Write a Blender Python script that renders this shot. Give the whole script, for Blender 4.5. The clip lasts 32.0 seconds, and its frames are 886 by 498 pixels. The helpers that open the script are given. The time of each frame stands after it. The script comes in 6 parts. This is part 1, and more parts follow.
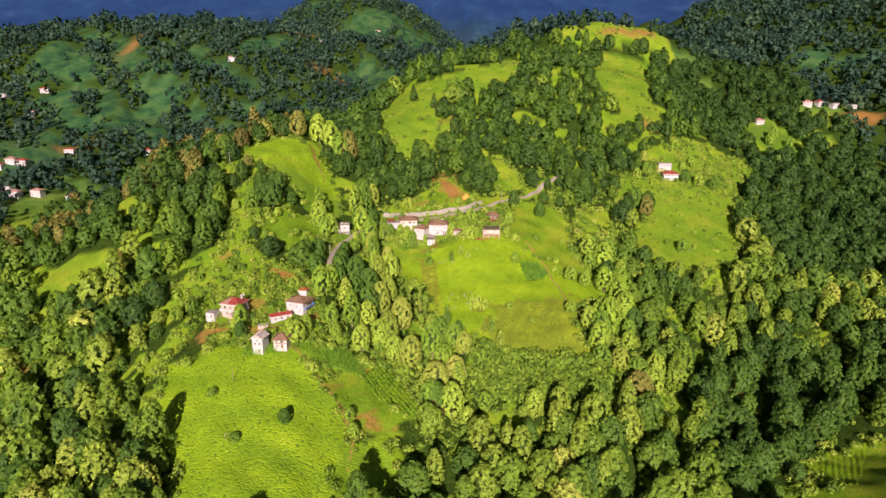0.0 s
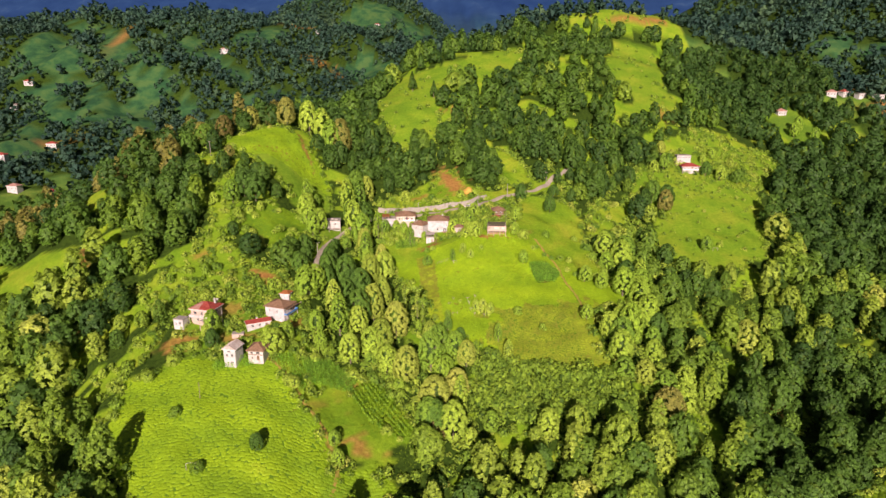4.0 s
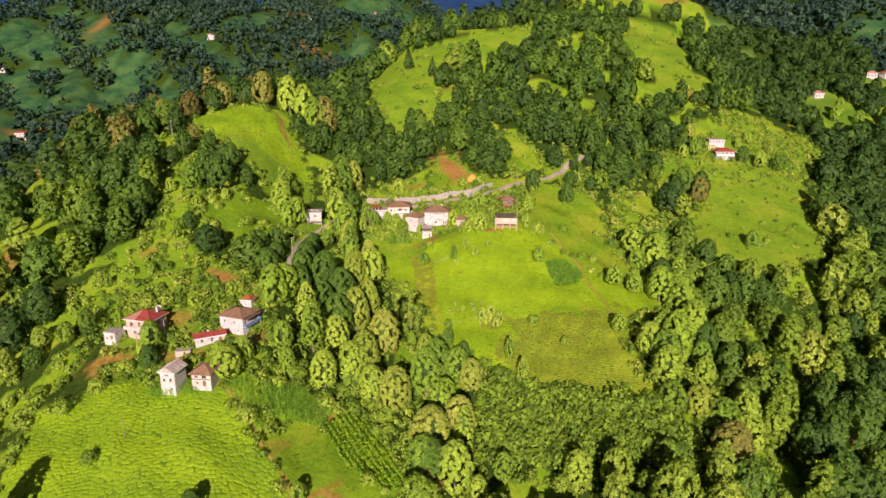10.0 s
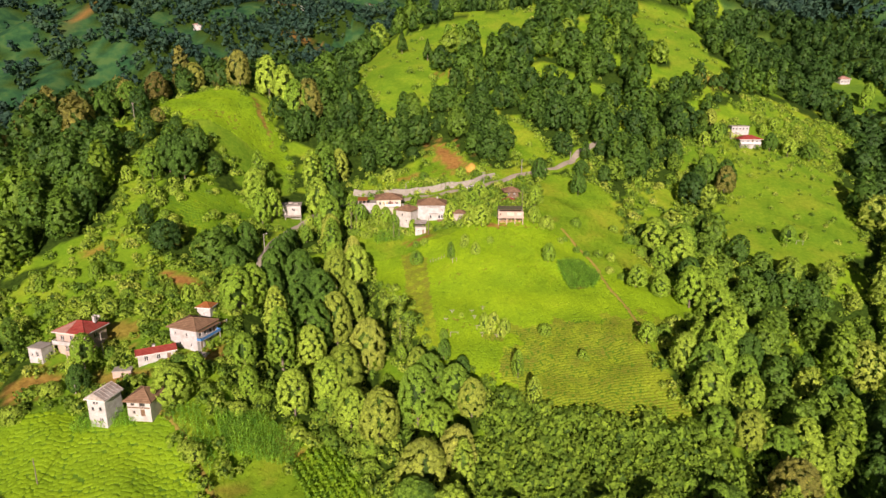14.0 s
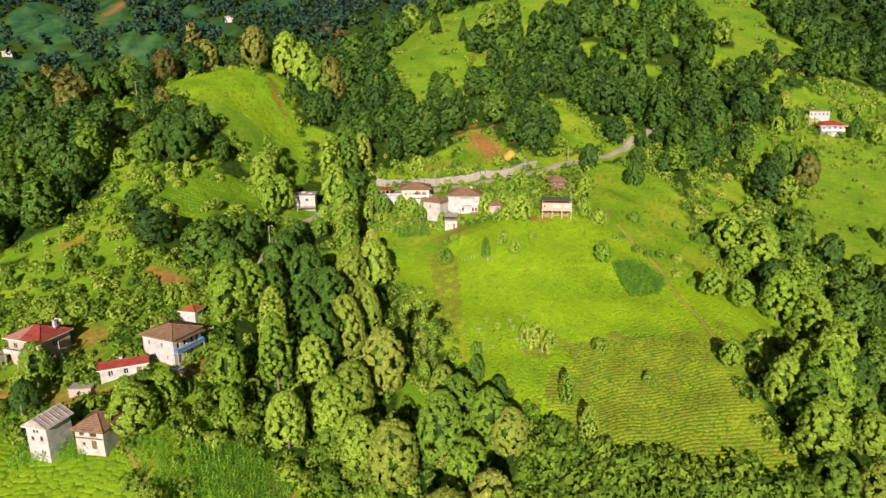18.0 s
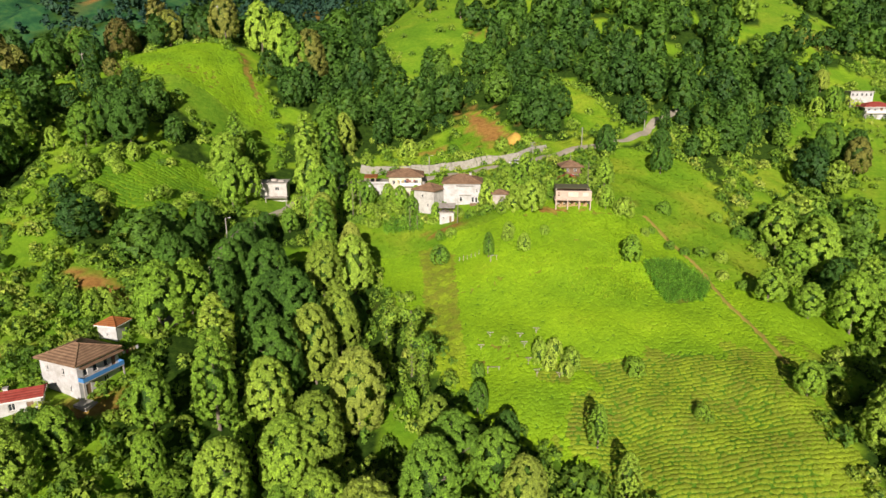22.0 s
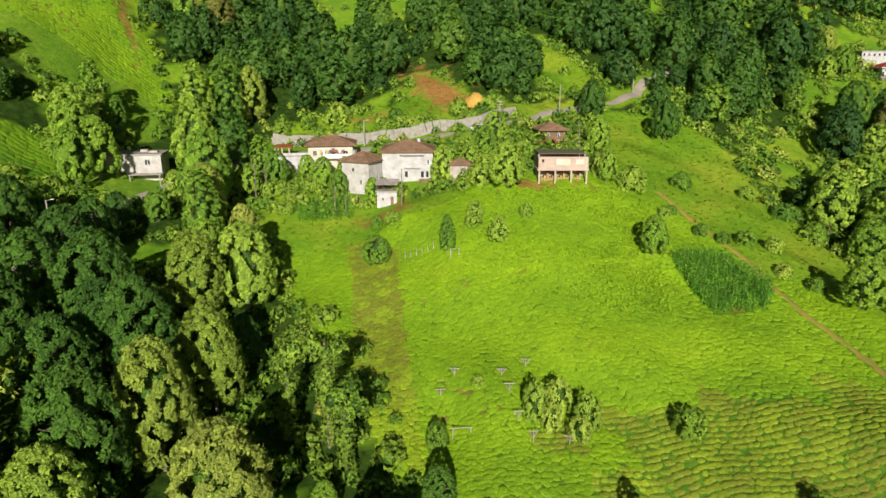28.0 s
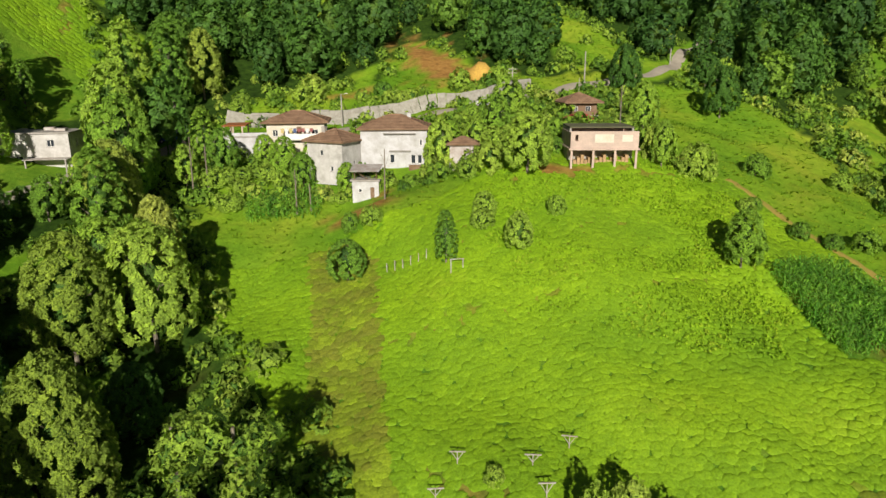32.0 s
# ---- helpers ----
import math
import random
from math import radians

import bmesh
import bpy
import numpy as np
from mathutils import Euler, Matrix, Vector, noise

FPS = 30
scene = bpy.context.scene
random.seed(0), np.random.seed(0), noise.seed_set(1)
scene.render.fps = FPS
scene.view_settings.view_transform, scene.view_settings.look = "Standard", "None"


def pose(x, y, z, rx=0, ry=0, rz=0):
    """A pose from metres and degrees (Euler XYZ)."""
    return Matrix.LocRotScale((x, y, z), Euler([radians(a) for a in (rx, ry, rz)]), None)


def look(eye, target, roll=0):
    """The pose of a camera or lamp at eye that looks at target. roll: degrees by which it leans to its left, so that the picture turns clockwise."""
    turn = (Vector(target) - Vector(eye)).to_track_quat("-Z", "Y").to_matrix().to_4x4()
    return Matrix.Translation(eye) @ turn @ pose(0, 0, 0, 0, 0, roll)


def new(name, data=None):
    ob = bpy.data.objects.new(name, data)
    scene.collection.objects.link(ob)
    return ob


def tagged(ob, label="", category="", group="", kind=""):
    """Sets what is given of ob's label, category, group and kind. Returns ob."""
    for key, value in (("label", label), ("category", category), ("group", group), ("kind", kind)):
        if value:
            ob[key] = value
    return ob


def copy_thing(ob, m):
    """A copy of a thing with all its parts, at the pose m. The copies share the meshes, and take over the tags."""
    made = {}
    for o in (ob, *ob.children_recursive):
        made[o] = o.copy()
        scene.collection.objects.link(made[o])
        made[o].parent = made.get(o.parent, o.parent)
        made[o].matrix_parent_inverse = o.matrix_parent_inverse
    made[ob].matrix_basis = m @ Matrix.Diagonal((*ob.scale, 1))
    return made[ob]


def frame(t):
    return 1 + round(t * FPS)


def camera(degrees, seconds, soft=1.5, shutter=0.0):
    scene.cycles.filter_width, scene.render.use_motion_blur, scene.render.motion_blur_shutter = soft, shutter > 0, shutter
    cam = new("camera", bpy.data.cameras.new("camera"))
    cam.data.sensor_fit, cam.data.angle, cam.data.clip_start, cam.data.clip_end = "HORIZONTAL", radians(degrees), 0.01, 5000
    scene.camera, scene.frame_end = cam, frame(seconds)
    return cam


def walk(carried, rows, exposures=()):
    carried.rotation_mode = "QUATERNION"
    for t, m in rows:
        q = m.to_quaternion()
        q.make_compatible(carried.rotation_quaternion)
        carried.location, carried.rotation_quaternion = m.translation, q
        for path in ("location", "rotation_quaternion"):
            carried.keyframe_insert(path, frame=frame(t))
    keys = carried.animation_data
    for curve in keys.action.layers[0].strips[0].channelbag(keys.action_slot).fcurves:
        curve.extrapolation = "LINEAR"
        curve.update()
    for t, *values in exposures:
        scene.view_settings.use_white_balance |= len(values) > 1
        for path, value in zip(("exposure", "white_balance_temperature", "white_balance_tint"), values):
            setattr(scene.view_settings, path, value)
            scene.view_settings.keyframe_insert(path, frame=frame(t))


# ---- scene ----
cam = camera(69.3, 32.0)
METRES, EYE, TILT, LEAN, TURN = 260.0, 150.0, -15.5, 0.0, 0.0
ROWS = [
    (0.0, 0.0, 0.0, 0.0, 0.0, 0.0, -0.0),
    (0.5, 0.0003, 0.016, -0.0003, 0.02, 0.0, -0.0),
    (1.0, 0.0007, 0.0319, -0.0007, 0.04, 0.0, -0.0),
    (1.5, 0.0008, 0.048, -0.0014, 0.05, 0.02, -0.0),
    (2.0, 0.001, 0.064, -0.0019, 0.05, 0.01, -0.01),
    (2.5, 0.0012, 0.0799, -0.0025, 0.07, 0.02, -0.02),
    (3.0, 0.0014, 0.0958, -0.0027, 0.08, 0.02, -0.04),
    (3.5, 0.0015, 0.1116, -0.0031, 0.09, 0.02, -0.04),
    (5.5, 0.0026, 0.1745, -0.0045, 0.14, -0.01, -0.03),
    (6.0, 0.0023, 0.1904, -0.0049, 0.12, -0.02, -0.04),
    (6.5, 0.0024, 0.2063, -0.0053, 0.13, -0.02, -0.04),
    (7.0, 0.0027, 0.2221, -0.0058, 0.14, -0.03, -0.03),
    (7.5, 0.0027, 0.238, -0.0063, 0.14, -0.05, -0.02),
    (8.0, 0.0029, 0.2539, -0.0068, 0.14, -0.05, -0.02),
    (8.5, 0.003, 0.2697, -0.0072, 0.15, -0.05, -0.03),
    (9.0, 0.0032, 0.2854, -0.0077, 0.15, -0.05, -0.04),
    (9.5, 0.0034, 0.3011, -0.0079, 0.15, -0.06, -0.05),
    (10.0, 0.0034, 0.3169, -0.0081, 0.15, -0.06, -0.04),
    (10.5, 0.0039, 0.3328, -0.0083, 0.12, -0.07, -0.03),
    (11.0, 0.0043, 0.3487, -0.0086, 0.1, -0.08, 0.0),
    (11.5, 0.0047, 0.3646, -0.009, 0.08, -0.08, 0.03),
    (12.0, 0.005, 0.3804, -0.0092, 0.06, -0.1, 0.04),
    (12.5, 0.0054, 0.3962, -0.0093, 0.04, -0.1, 0.05),
    (13.0, 0.0056, 0.412, -0.0095, 0.02, -0.11, 0.04),
    (13.5, 0.006, 0.4278, -0.0098, 0.01, -0.11, 0.06),
    (15.5, 0.008, 0.49, -0.0126, -0.01, -0.06, 0.18),
    (16.0, 0.0076, 0.5058, -0.0135, 0.99, -0.02, -0.07),
    (16.5, 0.0086, 0.5217, -0.0141, 3.06, -0.01, -0.59),
    (17.0, 0.0087, 0.5373, -0.0145, 3.16, -0.01, -0.61),
    (17.5, 0.0086, 0.553, -0.0151, 3.14, -0.01, -0.6),
    (18.0, 0.0085, 0.5685, -0.0155, 3.14, -0.01, -0.6),
    (18.5, 0.0083, 0.5842, -0.0162, 3.14, 0.01, -0.61),
    (19.0, 0.0079, 0.5998, -0.0164, 3.14, -0.01, -0.62),
    (19.5, 0.0075, 0.6153, -0.0167, 3.14, -0.01, -0.61),
    (20.0, 0.007, 0.6307, -0.017, 3.14, -0.0, -0.62),
    (20.5, 0.0065, 0.6461, -0.0173, 3.14, 0.0, -0.62),
    (21.0, 0.006, 0.6618, -0.0178, 3.15, 0.01, -0.62),
    (21.5, 0.0053, 0.6774, -0.0181, 3.15, 0.0, -0.62),
    (22.0, 0.0051, 0.6929, -0.0184, 2.92, -0.0, -0.53),
    (22.5, 0.0049, 0.7082, -0.0187, 2.32, -0.01, -0.35),
    (23.0, 0.0045, 0.7236, -0.019, 1.7, -0.01, -0.17),
    (23.5, 0.0042, 0.7391, -0.0193, 1.08, -0.03, -0.02),
    (24.0, 0.0039, 0.7546, -0.0198, 0.46, -0.04, 0.13),
    (24.5, 0.0035, 0.7702, -0.0201, -0.21, -0.04, 0.28),
    (25.0, 0.0033, 0.7857, -0.0204, -0.81, -0.07, 0.41),
    (25.5, 0.0031, 0.8014, -0.0209, -0.95, -0.07, 0.42),
    (26.0, 0.0031, 0.8169, -0.0212, -1.26, -0.07, 0.53),
    (26.5, 0.0031, 0.8325, -0.0217, -1.45, -0.06, 0.59),
    (28.5, 0.0036, 0.8944, -0.0233, -1.55, -0.14, 0.59),
    (29.0, 0.0043, 0.9098, -0.0237, -1.54, -0.14, 0.62),
    (29.5, 0.0048, 0.925, -0.0236, -1.53, -0.14, 0.65),
    (30.0, 0.0054, 0.9401, -0.0232, -1.53, -0.12, 0.66),
    (30.5, 0.006, 0.9551, -0.0224, -1.54, -0.1, 0.68),
    (31.0, 0.0067, 0.9699, -0.0214, -1.54, -0.1, 0.7),
    (31.5, 0.0073, 0.9846, -0.0202, -1.55, -0.1, 0.72),
    (32.0, 0.0079, 0.9992, -0.0189, -1.56, -0.08, 0.72),
]
walk(cam, [(t, pose(0, 0, EYE, TILT, LEAN, TURN) @ pose(METRES * x, METRES * y, METRES * z, 90 + pitch, roll, yaw)) for t, x, y, z, yaw, pitch, roll in ROWS],
     [(0.0, 0.46, 6850, 38), (7.0, 0.42, 7100, 38), (13.0, 0.37, 7080, 33), (22.0, 0.37, 6560, 16), (32.0, 0.15, 6400, 12)])

# ---- world, sun, exposure ----
SUN_UP, SUN_TURN = radians(22), radians(-2)   # behind the camera
world = bpy.data.worlds.new("sky")
scene.world = world
world.use_nodes = True
wn = world.node_tree
sky = wn.nodes.new("ShaderNodeTexSky")
sky.sky_type, sky.sun_disc = "NISHITA", False
sky.sun_elevation, sky.sun_rotation = SUN_UP, radians(180) - SUN_TURN
sky.air_density, sky.dust_density = 1.0, 1.5
back = wn.nodes["Background"]
back.inputs["Strength"].default_value = 0.023
wn.links.new(sky.outputs[0], back.inputs["Color"])
sun = new("sun", bpy.data.lights.new("sun", "SUN"))
sun.data.energy, sun.data.angle, sun.data.color = 4.9, radians(0.6), (1.0, 0.92, 0.78)
sun.matrix_world = look((0, 0, 0), (-math.sin(SUN_TURN) * math.cos(SUN_UP), math.cos(SUN_TURN) * math.cos(SUN_UP), -math.sin(SUN_UP)))

# ---- the lie of the land ----
GX = (-230, -150, -100, -60, -20, 20, 60, 105, 150, 230)
GRID = {
    130: (-16, -8, 8, 12, 2, -2, -3, 5, 25, 50),
    180: (-8, -2, 18, 23, 10, 6, 5, 3, 16, 42),
    220: (-4, 10, 34, 36, 23, 18, 24, 7, 6, 30),
    260: (5, 31, 47, 48, 33, 33, 40, 18, 8, 28),
    300: (24, 54, 62, 55, 42, 47, 49, 31, 22, 28),
    340: (38, 74, 78, 61, 55.5, 65, 58, 47, 46, 32),
    380: (50, 93, 95, 71, 67, 71, 70, 59, 60, 45),
    430: (52, 100, 109, 94, 86, 89, 87, 79, 80, 62),
    490: (42, 80, 104, 108, 116, 114, 118, 112, 110, 88),
    580: (26, 55, 88, 120, 146, 156, 157, 154, 150, 120),
}
HILLS = (
    (150, 706, 182, 185, 160), (560, 820, 214, 240, 250), (470, 1080, 226, 270, 200), (900, 900, 260, 300, 300), (420, 120, 70, 150, 300),
    (-450, 1110, 203, 600, 250), (-190, 1520, 300, 230, 260), (-1250, 3300, 900, 1300, 800),
    (700, 3300, 780, 1500, 800), (2200, 2600, 700, 900, 1300), (-2400, 1600, 420, 800, 1200),
)


# yards dug into the slope: x, y, depth, half widths
YARDS = ((4, 347, 2.4, 5.5, 4.0), (-6.5, 340.8, 1.3, 3.0, 2.6))


def pchip(xs, ys, x):
    """Shape-keeping cubic through ys (rows) at xs, for all x (one a column)."""
    xs = np.asarray(xs, float)
    h = np.diff(xs)[:, None]
    d = np.diff(ys, axis=0) / h
    m = np.zeros_like(ys)
    same = d[:-1] * d[1:] > 0
    w1, w2 = 2 * h[1:] + h[:-1], h[1:] + 2 * h[:-1]
    with np.errstate(divide="ignore", invalid="ignore"):
        m[1:-1] = np.where(same, (w1 + w2) / (w1 / d[:-1] + w2 / d[1:]), 0)
    m[0], m[-1] = d[0], d[-1]
    x = np.clip(x, xs[0], xs[-1])
    k = np.clip(np.searchsorted(xs, x) - 1, 0, len(xs) - 2)
    c = np.arange(len(x)) if ys.shape[1] > 1 else np.zeros(len(x), int)
    s = (x - xs[k]) / h[k, 0]
    y0, y1, a, b = ys[k, c], ys[k + 1, c], m[k, c] * h[k, 0], m[k + 1, c] * h[k, 0]
    return y0 + s * a + s * s * (3 * (y1 - y0) - 2 * a - b) + s ** 3 * (2 * (y0 - y1) + a + b)


def waves(x, y, size, seed):
    """Smooth noise from summed sines, about -1 to 1."""
    r = np.random.RandomState(seed)
    out = np.zeros_like(x)
    for i in range(7):
        a, p, f = r.uniform(0, 6.28), r.uniform(0, 6.28), 6.28 / size * r.uniform(0.6, 1.7)
        out += np.sin((x * math.cos(a) + y * math.sin(a)) * f + p) / 3.2
    return out


def land(x, y):
    x, y = np.atleast_1d(np.asarray(x, float)), np.atleast_1d(np.asarray(y, float))
    rows = np.array([pchip(GX, np.array(r, float)[:, None], x) for r in GRID.values()])
    near = pchip(tuple(GRID), rows, y)
    far = np.zeros_like(x)
    for cx, cy, top, sx, sy in HILLS:
        far += (top * np.exp(-((x - cx) / sx) ** 2 / 2 - ((y - cy) / sy) ** 2 / 2)) ** 4
    far = 18 + far ** 0.25
    out = np.hypot(np.maximum(np.maximum(GX[0] - x, x - GX[-1]), 0), np.maximum(np.maximum(130 - y, y - 580), 0))
    w = np.clip(1 - out / 130, 0, 1)
    w = w * w * (3 - 2 * w)
    rough = np.clip(out / 200, 0, 1)
    for cx, cy, deep, sx, sy in YARDS:
        near = near - deep * np.exp(-((x - cx) / sx) ** 2 / 2 - ((y - cy) / sy) ** 2 / 2)
    return w * near + (1 - w) * far + 0.5 * waves(x, y, 17, 3) * (1 - rough) + rough * (9 * waves(x, y, 150, 5) + 4 * waves(x, y, 60, 6))


def up(x, y):
    return float(land(x, y)[0])
# ---- end of land ----

# ---- plan: clearings, plots, bare ground ----
MEADOW = {}
MEADOW["field"] = ((-30, 345), (-8, 343), (34, 344), (43, 386), (53, 388), (64, 385), (74, 375), (72, 343), (74, 324), (79, 313), (82, 298), (66, 282),
              (60, 269), (61, 253), (64, 245), (47, 248), (34, 254), (24, 259), (17, 265), (6, 272), (0, 276), (-5, 286), (-9, 300), (-18, 313), (-24, 321), (-29, 330), (-31, 339))
MEADOW["hazel"] = ((16, 262), (47, 248), (63, 243), (69, 234), (66, 226), (10, 232), (13, 251))
MEADOW["upper_farm"] = ((121, 416), (145, 426), (177, 427), (192, 415), (175, 370), (167, 348), (140, 335), (121, 340), (109, 350), (112, 371), (129, 389), (118, 395))
MEADOW["knoll"] = ((-130, 402), (-119, 412), (-98, 422), (-86, 415), (-73, 405), (-63, 390), (-60, 370), (-70, 356), (-78, 357), (-83, 365), (-90, 367), (-95, 376), (-113, 388))
MEADOW["knoll_tea"] = ((-100, 334), (-86, 344), (-79, 349), (-71, 360), (-65, 348), (-66, 327), (-72, 313), (-88, 311), (-94, 319))
MEADOW["west_slope"] = ((-128, 283), (-124, 289), (-118, 296), (-113, 302), (-111, 309), (-110, 327), (-115, 343), (-127, 351), (-117, 359), (-111, 364), (-104, 350), (-100, 335), (-100, 316), (-91, 307), (-84, 297), (-66, 293), (-65, 285), (-76, 284), (-76, 273), (-90, 278), (-101, 273), (-106, 267), (-116, 270))
MEADOW["hamlet"] = ((-112, 281), (-97, 285), (-81, 300), (-64, 292), (-56, 275), (-53, 255), (-61, 241), (-81, 239), (-98, 246))
MEADOW["pasture"] = ((-34, 552), (-4, 564), (39, 576), (75, 630), (64, 554), (44, 538), (32, 531), (-7, 518), (-2, 470), (-8, 440), (-30, 442), (-40, 470), (-52, 520))
MEADOW["terraces"] = ((127, 562), (155, 640), (192, 640), (172, 557), (168, 496), (135, 476), (128, 484), (140, 514))
MEADOW["village"] = ((-36, 388), (-5, 388), (23, 391), (40, 380), (34, 340), (-8, 340), (-32, 342))
MEADOW["cutting"] = ((-42, 371), (-33, 382), (-31, 388), (-23, 395), (-9, 399), (-2, 421), (4, 419), (9, 409), (16, 397), (27, 392), (36, 394), (45, 396), (45, 386), (27, 379), (10, 373), (-10, 373))
MEADOW["lower_field"] = ((-113, 238), (-107, 233), (-96, 241), (-84, 241), (-63, 240), (-55, 234), (-47, 223), (-38.5, 215), (-33, 206), (-36, 195), (-37, 187), (-28, 150), (-80, 150), (-90, 190), (-98, 198), (-106, 207), (-108, 221))
MEADOW["bank"] = ((-64, 242), (-44, 248), (-25, 246), (-9, 226), (-20, 206), (-30, 210), (-41, 213))
MEADOW["low_plot"] = ((-37, 201), (-22, 208), (-12, 202), (-18, 186), (-34, 178))
MEADOW["west_meadow"] = ((-236, 337), (-211, 336), (-193, 334), (-175, 325), (-156, 300), (-196, 303))
MEADOW["east_tea"] = ((132, 211), (150, 220), (190, 229), (176, 196), (150, 190), (137, 196))
MEADOW["summit"] = ((135, 655), (160, 700), (215, 700), (205, 660))
MEADOW["east_field"] = ((254, 541), (270, 541), (279, 520), (280, 496), (268, 484), (252, 499), (246, 520))
MEADOW["far_farm"] = ((312, 578), (343, 574), (352, 564), (330, 556), (320, 542), (308, 545), (306, 560))
MEADOW["roadside"] = ((-68, 338), (-50, 336), (-46, 352), (-66, 356))
MEADOW["upper_bank"] = ((53, 406), (49, 424), (39, 439), (26, 440), (32, 425), (35, 395), (46, 400))
MEADOW["east_gap"] = ((112, 176), (160, 166), (168, 190), (128, 196))
MEADOW["gully_grass"] = ((-112, 262), (-104, 252), (-112, 232), (-122, 222), (-128, 232))
MEADOW["farmyard"] = ((146, 450), (180, 462), (205, 445), (190, 428), (149, 426))
MEADOW["east_glade"] = ((88, 396), (102, 397), (113, 406), (109, 390), (95, 370), (84, 347), (76, 352), (78, 374))
MEADOW["farm_slope"] = ((113, 410), (125, 436), (138, 430), (154, 452), (172, 482), (186, 482), (198, 472), (228, 482), (224, 457), (200, 429), (178, 404), (137, 403), (124, 399))
# parcels across the valley
PARCELS = []
PARCELS.append(((-557, 890), (-571, 917), (-546, 962), (-481, 916), (-453, 880), (-455, 845)))
PARCELS.append(((-451, 895), (-491, 994), (-448, 975), (-364, 869), (-417, 874)))
PARCELS.append(((-391, 827), (-396, 841), (-362, 860), (-324, 849), (-318, 816), (-368, 821)))
PARCELS.append(((-313, 907), (-296, 920), (-228, 855), (-230, 842), (-258, 821)))
PARCELS.append(((-254, 806), (-203, 830), (-188, 821), (-239, 782)))
PARCELS.append(((-430, 793), (-406, 802), (-365, 798), (-297, 717), (-315, 700), (-374, 739)))
PARCELS.append(((-496, 785), (-443, 775), (-400, 757), (-369, 728), (-414, 730), (-478, 760)))
PARCELS.append(((-511, 797), (-521, 817), (-492, 824), (-484, 807)))
PARCELS.append(((-385, 547), (-371, 597), (-314, 547), (-240, 400), (-291, 405)))
PARCELS.append(((-374, 617), (-334, 615), (-314, 589), (-354, 592)))
PARCELS.append(((-314, 804), (-292, 806), (-283, 782), (-302, 765)))
PARCELS.append(((-324, 653), (-303, 667), (-298, 634), (-314, 629)))
PARCELS.append(((-210, 1268), (-144, 1406), (-93, 1335), (-115, 1242), (-151, 1011)))
PARCELS.append(((-90, 1288), (-35, 1392), (-3, 1328), (-52, 1090)))
PARCELS.append(((-120, 985), (-78, 1112), (-74, 1044), (-113, 968)))
PARCELS.append(((-120, 934), (-67, 943), (-50, 760), (-99, 840)))
PARCELS.append(((-299, 1012), (-246, 1029), (-219, 1008), (-250, 948), (-285, 957)))
PARCELS.append(((-469, 844), (-428, 862), (-401, 812), (-455, 824)))
# bare earth: x, y, half length, half width, turn, amount
EARTH = ()
EARTH += ((4, 405, 15, 4.5, -64, 0.97), (14, 391, 4.5, 2.5, 10, 0.9), (20, 333.8, 4.2, 2, 0, 0.9), (31, 333.6, 3.5, 1.4, 0, 0.55), (5, 325, 4, 2, 0, 0.4), (41, 344, 4, 1.5, 20, 0.4),)
EARTH += ((-73.5, 289.8, 9.5, 2.4, -26, 1), (-58, 258, 7, 2.5, 40, 0.8), (-76, 251, 7, 3, 0, 0.7), (-83, 268, 5, 4, 0, 0.6), (-97, 250, 6, 4, 20, 0.8), (-106, 303, 5, 2, 50, 0.6),)
EARTH += ((12, 490, 8, 5, 0, 0.9), (180, 680, 18, 5, 0, 0.9), (207, 690, 12, 5, 0, 1), (-164, 310, 12, 2, 115, 0.9), (134, 264, 6, 4, 40, 0.9),)
EARTH += ((-192, 261, 8, 4, 0, 0.7), (-80, 406, 10, 1.6, -60, 0.8), (-97, 392, 13, 5, 0, 0.35), (358, 552, 22, 8, 0, 0.9), (365, 625, 18, 7, 0, 0.8),)
EARTH += ((-220, 1056, 22, 12, 0, 1), (-439, 947, 6, 40, 0, 0.8), (-157, 907, 35, 8, -30, 0.8), (5, 291, 5, 4, 0, 0.45), (-33, 241, 3.6, 1.5, -25, 0.75), (-27, 214.5, 4.5, 3.0, -40, 0.8), (-43, 224, 6, 1.3, 40, 0.4), (-36, 211, 5, 1.0, -60, 0.7),)
EARTH += ((157, 494, 6, 9, 0, 0.6), (-13, 391, 5, 1.6, 40, 0.7), (-6, 337, 4, 2.5, 0, 0.9), (44, 309, 6, 1.2, -60, 0.6), (-405, 705, 20, 6, 0, 0.7), (15, 313, 30, 1.2, 4, 0.35), (25, 322, 12, 5, 0, 0.3),)
LANE = ((45, 338), (49, 327), (53, 316), (54.5, 304), (57.3, 294.7), (58.5, 283), (61, 262))
ROAD = ((-57, 281), (-56, 285), (-56, 300), (-58, 315), (-57, 331), (-53, 342), (-47, 355), (-40, 365), (-30, 370.5), (-8, 372), (10, 371), (19, 375), (27, 382), (35, 387), (43, 390.5), (52, 393), (58, 399), (66, 412), (80, 430))
HARVESTED = ((-15, 336), (-12, 335), (-4, 325), (-3, 313), (-1, 296), (1, 280), (-6, 285), (-9, 297), (-10, 307), (-11, 318))
MAIZE_TOP = ((39.5, 314.5), (47.3, 317), (53, 308.6), (50, 303.6), (42, 303.5))
MAIZE_LOW = ((-50.5, 241), (-41, 246), (-31, 242), (-32, 236), (-39, 233.5), (-46, 232))
ROW_CROP = ((-61, 240), (-55, 242), (-48, 235), (-46, 225), (-52, 230))
LEAFY_CROP = ((-34, 236), (-25, 246), (-16, 234.5), (-7, 222), (-15, 220), (-28, 228))
